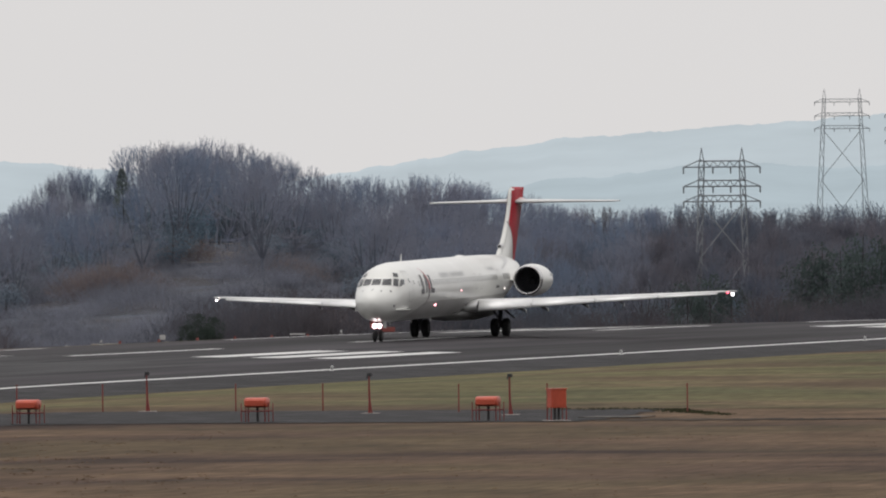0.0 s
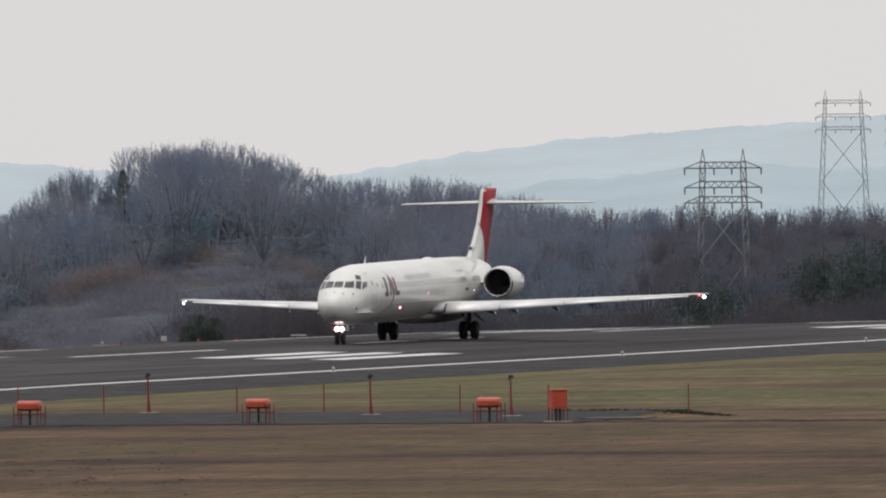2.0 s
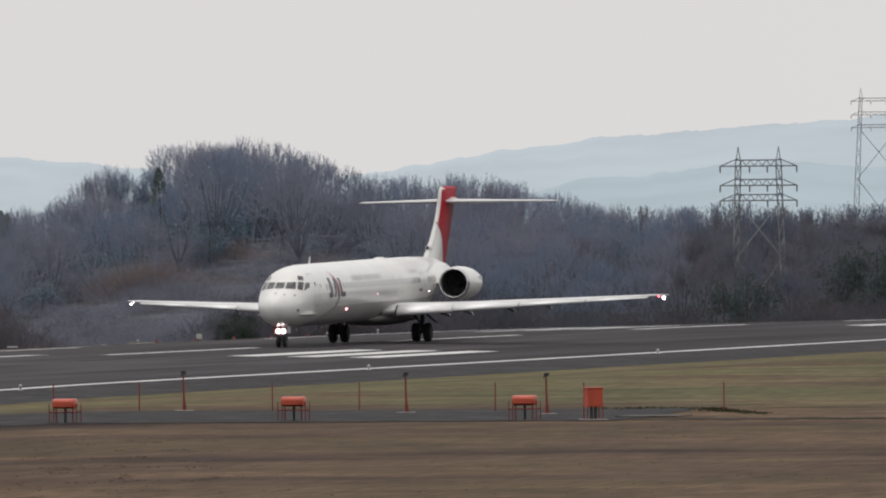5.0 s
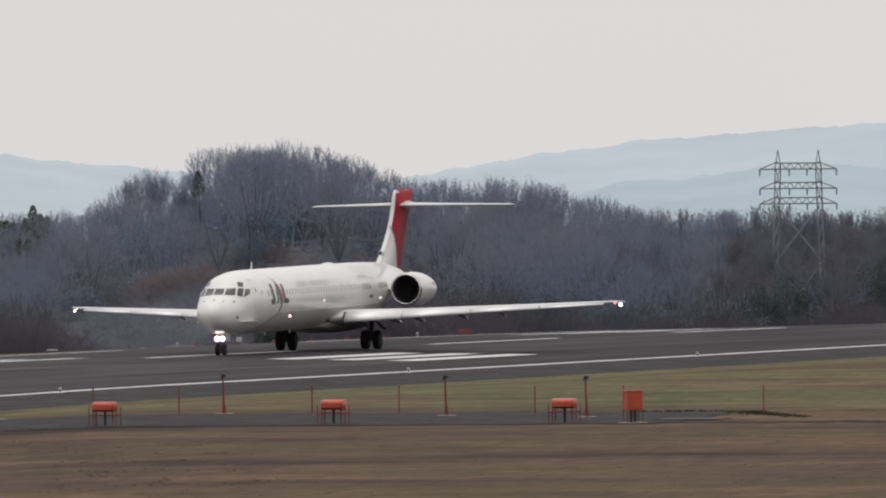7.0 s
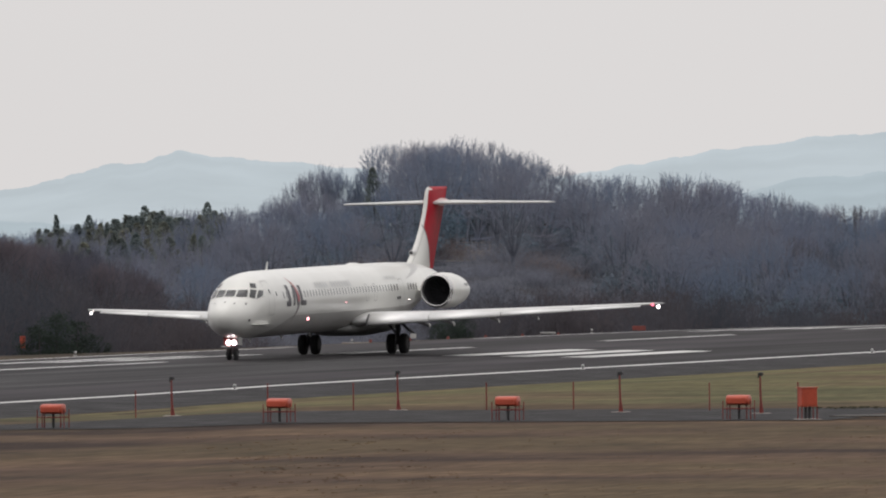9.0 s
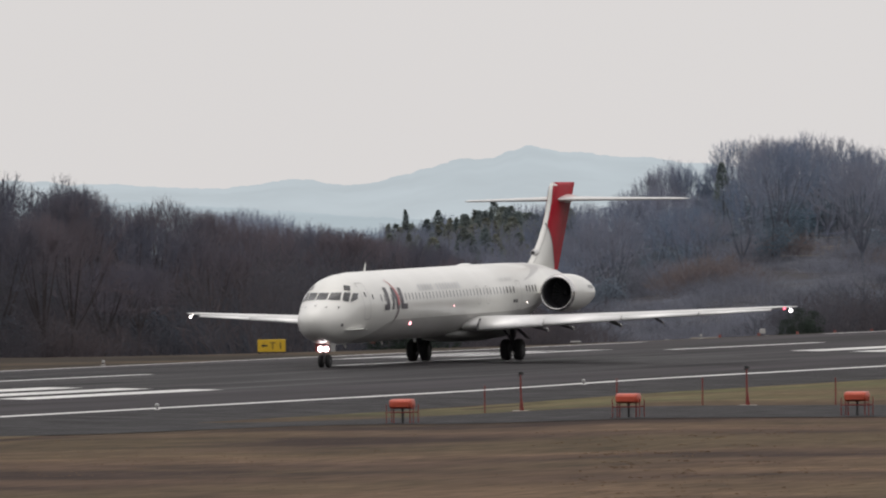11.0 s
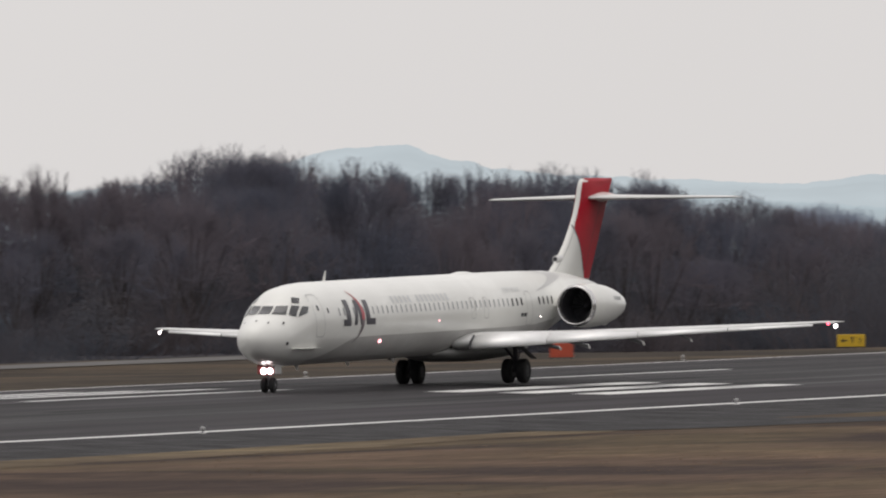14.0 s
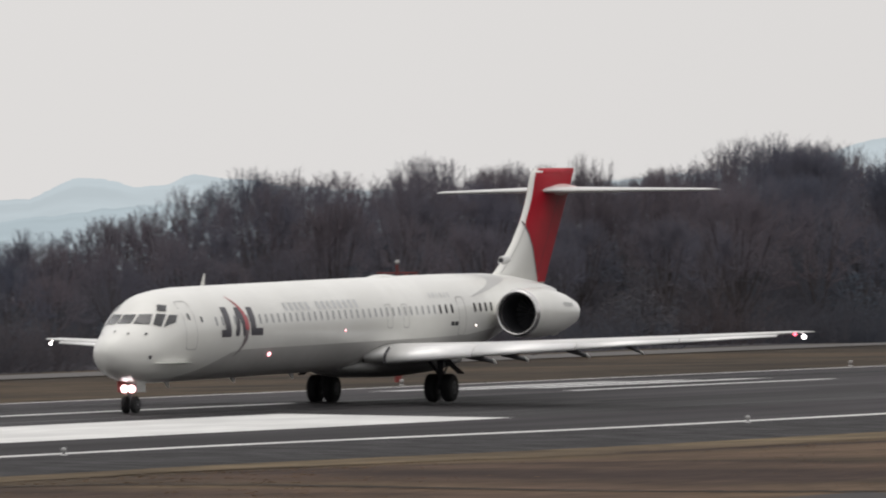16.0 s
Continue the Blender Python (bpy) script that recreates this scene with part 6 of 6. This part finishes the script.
    # evergreen clumps at the foot of the wood and in the low wood
    B = Planter(bushes, 6)
    for a, d, h, w in ((17.72, 806, 3.8, 1.0), (17.63, 808, 3.3, 1.0), (17.80, 804, 3.0, 1.1), (17.55, 832, 2.0, 1.2), (15.92, 868, 2.9, 0.75), (15.85, 872, 2.6, 0.8), (15.97, 866, 2.0, 0.9)):
        B.put(a, d, h, w)
    for a, d, h, w in ((13.14, 1076, 7.6, 0.65), (13.04, 1074, 9.0, 0.60), (12.95, 1072, 8.2, 0.70), (12.87, 1075, 9.6, 0.60), (12.78, 1072, 9.2, 0.65), (12.68, 1074, 9.8, 0.60), (12.58, 1072, 9.0, 0.70),
                       (13.66, 1066, 5.6, 0.70), (13.56, 1068, 6.4, 0.62), (13.46, 1066, 5.6, 0.75)):
        D.put(a, d, h, w)


build_woods()


# ---------------------------------------------------------------- power pylons behind the wood
def build_pylon(az, d, base, top, mast, foot, arms, half_arm, turn, label, thick=0.000032):
    x, y = polar(az, d)
    root = empty("power_pylon", pose(x, y, base, 0, 0, az + turn), label, "pylon", "power pylons")
    H = top - base
    arm_low = min(arms) - base
    r = d * thick
    for s in (1, -1):
        bm = bmesh.new()
        w0, w1 = foot / 2, mast / 2
        legs = []
        for e in (-1, 1):
            a = (s * w0 + 0.22 * e * foot * 0.3, 0.9 * e, 0)
            b = (s * w1 + 0.28 * e, 0.28 * e, H - 1.6)
            c = (s * w1, 0, H)
            tube(bm, a, b, r, r * 0.9, 4)
            tube(bm, b, c, r * 0.9, r * 0.6, 4)
            legs.append((Vector(a), Vector(b)))
        n = 9
        for i in range(n):
            for (p, q) in ((0, 1), (1, 0)):
                tube(bm, legs[p][0].lerp(legs[p][1], i / n), legs[q][0].lerp(legs[q][1], (i + 1) / n), r * 0.55, None, 3)
        part("mast", bm, M["steel"], root)
    for z in arms:
        bm = bmesh.new()
        k = z - base
        tube(bm, (-half_arm, 0, k), (half_arm, 0, k), r * 0.8, None, 4)
        tube(bm, (-mast / 2 - 0.3, 0, k + 0.55), (mast / 2 + 0.3, 0, k + 0.55), r * 0.8, None, 4)
        for s in (1, -1):
            tube(bm, (s * half_arm, 0, k), (s * (mast / 2), 0, k + 0.7), r * 0.7, None, 3)
        m = 10
        for i in range(m):
            x0, x1 = -mast / 2 + mast * i / m, -mast / 2 + mast * (i + 1) / m
            tube(bm, (x0, 0, k + (0.55 if i % 2 else 0)), (x1, 0, k + (0 if i % 2 else 0.55)), r * 0.5, None, 3)
        part("cross_arm", bm, M["steel"], root)
        for px in (-half_arm, -mast * 0.22, mast * 0.22, half_arm):
            bm = bmesh.new()
            tube(bm, (px, 0, k), (px, 0, k - 0.62), r * 1.1, r * 0.8, 6)
            part("insulator", bm, M["steel"], root)
    bm = bmesh.new()
    z1 = arm_low - 0.2
    zs = [z1, z1 * 0.55, 0.0]
    for za, zb in zip(zs, zs[1:]):
        f = lambda z: foot / 2 + (mast / 2 - foot / 2) * z / (H - 1.6)
        for s in (1, -1):
            tube(bm, (s * f(za), 0, za), (-s * f(zb), 0, zb), r * 0.8, None, 4)
    part("bracing", bm, M["steel"], root)


build_pylon(13.50, 1145, -3.1, 13.43, 3.73, 4.7, (11.66, 9.88, 8.49), 3.54, 6, "grey lattice power pylon with twin masts and three arms", 0.000068)
build_pylon(12.945, 2250, 2.0, 29.4, 6.4, 8.9, (27.0, 24.5, 22.2), 4.95, 4, "tall grey lattice power pylon with twin masts behind the wood")
build_pylon(12.625, 2300, 2.0, 27.5, 6.4, 8.9, (24.9, 22.6, 20.2), 4.95, 4, "tall grey lattice power pylon with twin masts behind the wood")


# ---------------------------------------------------------------- the row of approach-slope lights
def at(x, y, lift=0.0, turn=0.0):
    return pose(x, y, terrain(x, y) + lift, 0, 0, turn)


def build_light_row():
    unit = empty("slope_light_unit", at(0, 0), "orange rounded approach-slope light housing on thin red legs", "airfield light", "row of slope lights")
    bm = bmesh.new()
    rings = []
    for x, k in ((-0.42, 0.80), (-0.40, 0.95), (-0.35, 1.0), (0.35, 1.0), (0.40, 0.95), (0.42, 0.80)):
        ring = []
        for i in range(20):
            a = 2 * math.pi * i / 20
            ring.append((x, 0.40 * k * math.copysign(abs(math.cos(a)) ** 0.6, math.cos(a)), 0.74 + 0.19 * k * math.copysign(abs(math.sin(a)) ** 0.65, math.sin(a))))
        rings.append(ring)
    loft(bm, rings)
    part("housing", bm, M["orange"], unit, smooth=True)
    bm = bmesh.new()
    box(bm, (-0.36, -0.43, 0.62), (0.36, -0.39, 0.82), 0.01)
    part("lens_slot", bm, M["orange"], unit)
    for x in (-0.53, 0.53):
        for y in (-0.35, 0.35):
            bm = bmesh.new()
            tube(bm, (x, y, -0.05), (x, y, 0.72), 0.020, 0.020, 8)
            part("leg", bm, M["redpost"], unit)
    for x in (-0.34, 0.30):
        bm = bmesh.new()
        tube(bm, (x, 0, -0.05), (x, 0, 0.55), 0.026, 0.026, 8)
        part("leg", bm, M["redpost"], unit)
    bm = bmesh.new()
    tube(bm, (0.0, 0.05, -0.05), (0.0, 0.05, 0.58), 0.05, 0.05, 10)
    part("cable_pipe", bm, M["darkbox"], unit)
    for y in (-0.35, 0.35):
        bm = bmesh.new()
        tube(bm, (-0.55, y, 0.42), (0.55, y, 0.42), 0.022, None, 8)
        part("rail", bm, M["redpost"], unit)
    bm = bmesh.new()
    box(bm, (-0.62, -0.45, -0.06), (0.62, 0.45, 0.02), 0.01)
    part("base_slab", bm, M["asphalt_dark"], unit)
    for i in range(4):
        m = at(-144.35 + 8.98 * i, 451.2, 0, 2)
        if i == 0:
            unit.matrix_basis = m
        else:
            copy_thing(unit, m)

    mast = empty("sensor_mast", at(0, 0), "thin dark red mast with a small sensor head", "mast", "row of sensor masts")
    for a, b, r in (((0, 0, -0.05), (-0.03, 0, 1.0), 0.05), ((-0.03, 0, 1.0), (-0.03, 0, 1.50), 0.038), ((0.07, 0.06, -0.05), (-0.02, 0, 0.7), 0.026), ((-0.05, -0.06, -0.05), (-0.03, 0, 0.6), 0.022)):
        bm = bmesh.new()
        tube(bm, a, b, r, r * 0.8, 8)
        part("pole", bm, M["redpost"], mast)
    bm = bmesh.new()
    box(bm, (-0.10, -0.08, 1.47), (0.08, 0.08, 1.60), 0.02)
    part("sensor_head", bm, M["darkbox"], mast, "grey sensor head")
    bm = bmesh.new()
    tube(bm, (-0.09, 0, 1.50), (-0.12, 0, 1.38), 0.03, 0.02, 8)
    part("sensor_horn", bm, M["darkbox"], mast)
    bm = bmesh.new()
    box(bm, (-0.32, -0.3, -0.06), (0.32, 0.3, 0.035), 0.02)
    part("base_slab", bm, M["concrete"], mast)
    spots = [(-148.2, 479.0), (-138.0, 476.5), (-126.8, 469.0), (-119.9, 464.2)]
    for i, (x, y) in enumerate(spots):
        if i == 0:
            mast.matrix_basis = at(x, y)
        else:
            copy_thing(mast, at(x, y))

    post = empty("marker_post", at(0, 0), "thin dark red marker post in the grass", "post", "marker posts")
    bm = bmesh.new()
    tube(bm, (0, 0, -0.05), (0, 0, 1.06), 0.030, 0.026, 8)
    part("stake", bm, M["redpost"], post)
    bm = bmesh.new()
    tube(bm, (0, 0, 1.05), (0, 0, 1.12), 0.036, 0.02, 8)
    part("cap", bm, M["redpost"], post)
    spots = [(-150.5, 481.4), (-144.4, 479.7), (-140.1, 477.3), (-134.1, 475.6), (-130.6, 475.9), (-123.9, 471.6), (-120.4, 471.9), (-114.3, 470.0), (-152.8, 478.0)]
    for i, (x, y) in enumerate(spots[:8]):
        if i == 0:
            post.matrix_basis = at(x, y)
        else:
            copy_thing(post, at(x, y))

    cab = empty("control_cabinet", at(-114.5, 450.2, 0, 34), "orange-red control cabinet on four legs beside the light row", "cabinet")
    bm = bmesh.new()
    box(bm, (-0.30, -0.24, 0.50), (0.30, 0.24, 1.20), 0.015)
    part("housing", bm, M["orange"], cab)
    bm = bmesh.new()
    box(bm, (-0.24, -0.252, 0.56), (0.24, -0.238, 1.14), 0.004)
    part("door", bm, M["orange"], cab)
    bm = bmesh.new()
    box(bm, (-0.34, -0.28, 1.19), (0.34, 0.28, 1.225), 0.008)
    part("lid", bm, M["orange"], cab)
    for x in (-0.30, 0.30):
        for y in (-0.22, 0.22):
            bm = bmesh.new()
            tube(bm, (x, y, -0.05), (x, y, 0.55), 0.024, None, 8)
            part("leg", bm, M["redpost"], cab)
    for x in (-0.08, 0.08):
        bm = bmesh.new()
        tube(bm, (x, 0, -0.05), (x, 0, 0.52), 0.06, None, 10)
        part("cable_pipe", bm, M["darkbox"], cab)
    bm = bmesh.new()
    box(bm, (-0.45, -0.4, -0.06), (0.45, 0.4, 0.04), 0.02)
    part("base_slab", bm, M["concrete"], cab)


build_light_row()


# ---------------------------------------------------------------- edge lamps, boards and the windsock
def build_edge_lamps():
    lamp = empty("edge_lamp", at(0, 0), "small white runway edge lamp on a short stem", "airfield light", "runway edge lamps")
    bm = bmesh.new()
    tube(bm, (0, 0, -0.02), (0, 0, 0.14), 0.04, 0.03, 8)
    part("stem", bm, M["darkbox"], lamp)
    bm = bmesh.new()
    bmesh.ops.create_uvsphere(bm, u_segments=12, v_segments=8, radius=0.085, matrix=Matrix.Translation((0, 0, 0.19)))
    part("globe", bm, M["lampwhite"], lamp, smooth=True)
    bm = bmesh.new()
    tube(bm, (0, 0, 0.0), (0, 0, 0.04), 0.11, 0.09, 12)
    part("base", bm, M["lampwhite"], lamp)
    first = True
    for i in range(-1, 9):
        for u, y in ((24.75, 374.2 + 62.09 * i), (-25.6, 349.8 + 57.4 * i)):
            m = at(CENTRE + u, y)
            if first:
                lamp.matrix_basis, first = m, False
            else:
                copy_thing(lamp, m)


build_edge_lamps()


def build_stop_lamps():
    lamp = empty("stop_lamp", at(0, 0), "small red lamp at the edge of the far grass", "airfield light", "row of red lamps")
    bm = bmesh.new()
    tube(bm, (0, 0, -0.05), (0, 0, 0.16), 0.05, 0.05, 8)
    part("stem", bm, M["darkbox"], lamp)
    bm = bmesh.new()
    tube(bm, (0, 0, 0.15), (0, 0, 0.36), 0.11, 0.08, 12)
    part("lens", bm, M["dullred"], lamp)
    for i in range(6):
        m = at(-229.5, 786.0 + 9.3 * i)
        if i == 0:
            lamp.matrix_basis = m
        else:
            copy_thing(lamp, m)


build_stop_lamps()


def build_board(x, y, w, h, z0, mat, label, category, name, turn, glyphs=False, legs=4):
    b = empty(name, at(x, y, 0, turn), label, category)
    bm = bmesh.new()
    box(bm, (-w / 2, -0.10, z0), (w / 2, 0.10, z0 + h), 0.02)
    part("panel", bm, mat, b)
    for i in range(legs):
        bm = bmesh.new()
        px = -w / 2 + 0.1 + (w - 0.2) * i / max(1, legs - 1)
        tube(bm, (px, 0, -0.1), (px, 0, z0 + 0.05), 0.035, None, 8)
        part("leg", bm, M["darkbox"], b)
    if glyphs:
        bm = bmesh.new()
        vs = [bm.verts.new((px, -0.106, z0 + h / 2 + pz)) for px, pz in ((-0.60, 0), (-0.44, 0.13), (-0.44, 0.045), (-0.22, 0.045), (-0.22, -0.045), (-0.44, -0.045), (-0.44, -0.13))]
        bm.faces.new(vs)
        part("arrow", bm, M["black"], b)
        data = bpy.data.curves.new("letter", "FONT")
        data.body, data.size, data.extrude, data.align_x = "T 1", 0.55, 0.002, "CENTER"
        o = new("letter", data)
        o.data.materials.append(M["black"])
        o.parent = b
        o.matrix_basis = pose(0.28, -0.107, z0 + h / 2 - 0.19, 90, 0, 0)
    return b


build_board(-233.2, 652.3, 1.30, 0.78, 0.10, M["orange"], "plain orange-red board on short legs in the far grass", "board", "marker_board", 20)
build_board(-227.73, 687.0, 1.62, 0.72, 0.12, M["yellow"], "yellow taxiway sign with a black arrow and letter", "sign", "taxiway_sign", 20, glyphs=True)
build_board(-222.5, 828.0, 0.90, 0.32, 0.05, M["dullred"], "low faded red board at the far runway edge", "board", "marker_board", 16)
build_board(-248.5, 770.4, 0.35, 0.78, 1.15, M["orange"], "narrow upright orange box on a post by the wood", "box", "equipment_box", 18, legs=1)
build_board(-225.4, 815.0, 1.05, 0.10, 0.12, M["lampwhite"], "low white plate at the far runway edge", "sign", "edge_plate", 16)
build_board(-226.0, 742.0, 0.66, 0.09, 0.12, M["lampwhite"], "low white plate at the far runway edge", "sign", "edge_plate", 18)

for az, d, w, h, z0, mat, name, label in ((16.344, 868, 2.0, 0.50, 0.30, "concrete", "equipment_box", "low pale grey box on legs on the far flat land"),
                                          (16.08, 866, 0.40, 0.34, 0.85, "lampwhite", "small_sign", "small white sign on a post on the far flat land"),
                                          (16.06, 864, 0.30, 0.50, 0.20, "concrete", "small_sign", "small grey sign on a post on the far flat land"),
                                          (16.52, 866, 0.30, 0.36, 0.35, "lampwhite", "small_sign", "small white sign on a post on the far flat land")):
    build_board(*polar(az, d), w, h, z0, M[mat], label, "sign" if "sign" in name else "box", name, az, legs=2 if w > 1 else 1)


def build_windsock():
    x, y = -225.5, 533.0
    root = empty("windsock", at(x, y, -0.28, 22), "orange and white striped windsock on a red lamp mast", "windsock")
    bm = bmesh.new()
    tube(bm, (0, 0, -0.1), (0, 0, 2.5), 0.17, 0.12, 10)
    tube(bm, (0, 0, 2.5), (0, 0, 5.8), 0.09, 0.05, 10)
    part("mast", bm, M["redpost"], root)
    bm = bmesh.new()
    tube(bm, (-0.95, 0, 5.36), (0.95, 0, 5.36), 0.035, None, 6)
    part("lamp_bar", bm, M["redpost"], root)
    for px in (-0.85, -0.42, 0.42, 0.85):
        bm = bmesh.new()
        tube(bm, (px, -0.05, 5.26), (px, -0.12, 5.12), 0.10, 0.13, 10)
        part("lamp_head", bm, M["redpost"], root)
    bm = bmesh.new()
    bmesh.ops.create_uvsphere(bm, u_segments=10, v_segments=6, radius=0.11, matrix=Matrix.Translation((0, 0, 5.86)))
    part("obstacle_lamp", bm, M["lampwhite"], root, smooth=True)
    # the cloth droops along a bow in five bands
    def ring(f):
        px = 0.08 + 1.62 * f
        pz = 3.98 - 0.16 * f - 0.85 * f * f
        r = 0.36 - 0.20 * f
        tilt = 0.1 + 0.75 * f
        return [(px + r * math.sin(a) * math.sin(tilt), r * 0.9 * math.cos(a), pz + r * math.sin(a) * math.cos(tilt)) for a in [2 * math.pi * i / 18 for i in range(18)]]
    for k in range(5):
        bm = bmesh.new()
        loft(bm, [ring((k + j / 4) / 5) for j in range(5)], caps=False)
        part("sock_band", bm, M["sock_orange"] if k % 2 == 0 else M["sock_white"], root, "orange cloth band" if k % 2 == 0 else "white cloth band", smooth=True)
    bm = bmesh.new()
    box(bm, (-0.3, -0.3, -0.1), (0.3, 0.3, 0.12), 0.03)
    part("base_slab", bm, M["concrete"], root)


build_windsock()


def build_terrace():
    x, y = polar(15.86, 1226)
    root = empty("hill_terrace", pose(x, y, terrain(x, y), 0, 0, 15.9), "pale concrete terrace with a thin railing on the hillside", "terrace")
    bm = bmesh.new()
    box(bm, (-3.0, -0.2, -0.9), (3.0, 1.4, 0.10), 0.03)
    part("slab", bm, M["concrete"], root)
    for i in range(6):
        bm = bmesh.new()
        tube(bm, (-2.9 + 1.16 * i, -0.1, 0.05), (-2.9 + 1.16 * i, -0.1, 0.95), 0.022, None, 6)
        part("post", bm, M["concrete"], root)
    bm = bmesh.new()
    tube(bm, (-2.9, -0.1, 0.93), (2.9, -0.1, 0.93), 0.02, None, 6)
    part("rail", bm, M["concrete"], root)


build_terrace()


# ---------------------------------------------------------------- grass tufts
def build_tufts():
    rng = random.Random(99)
    v, f = [], []
    for _ in range(3000):
        az, d = rng.uniform(12.4, 25.2), 300 + 150 * rng.random() ** 1.2
        x, y = polar(az, d)
        if x - CENTRE < NEAR_SIDE + 0.3 or y > 447:
            continue
        lush = 0.5 + 0.5 * noise.noise(Vector((x * 0.12, y * 0.05, 0)))
        h = rng.uniform(0.008, 0.018) * (0.5 + lush)
        z = terrain(x, y)
        for _k in range(3):
            px, py = x + rng.gauss(0, 0.22), y + rng.gauss(0, 0.22)
            a, w = rng.uniform(0, math.pi), rng.uniform(0.05, 0.14)
            b = len(v)
            v.extend(((px - w * math.cos(a), py - w * math.sin(a), z - 0.01), (px + w * math.cos(a), py + w * math.sin(a), z - 0.01), (px + rng.gauss(0, 0.06), py + rng.gauss(0, 0.06), z + h * rng.uniform(0.6, 1.2))))
            f.append((b, b + 1, b + 2))
    me = bpy.data.meshes.new("grass")
    me.from_pydata(v, [], f)
    me.materials.append(M["blade"])
    tagged(new("grass", me), "short dry brown grass tufts of the airfield", "grass", kind="stuff")


def build_weeds():
    rng = random.Random(61)
    v, f = [], []
    for _ in range(170):
        x = -113.0 - 9.0 * rng.random() ** 1.5 + 2.5 * rng.random()
        y = 476.0 + rng.gauss(0, 1.0) - max(0.0, x + 117.0) * 2.2
        size = rng.uniform(0.03, 0.11)
        z = terrain(x, y)
        for _k in range(10):
            a, lean, w = rng.uniform(0, 2 * math.pi), rng.uniform(0.1, 0.9), rng.uniform(0.02, 0.05)
            px, py = x + rng.gauss(0, 0.10), y + rng.gauss(0, 0.10)
            b = len(v)
            v.extend(((px - w * math.sin(a), py + w * math.cos(a), z), (px + w * math.sin(a), py - w * math.cos(a), z), (px + lean * size * math.cos(a), py + lean * size * math.sin(a), z + size * rng.uniform(0.5, 1.1))))
            f.append((b, b + 1, b + 2))
    me = bpy.data.meshes.new("weeds")
    me.from_pydata(v, [], f)
    me.materials.append(M["weed"])
    tagged(new("weeds", me), "low dark green weeds along the edge of the dark strip", "weeds", kind="stuff")


build_tufts()
build_weeds()
motions()
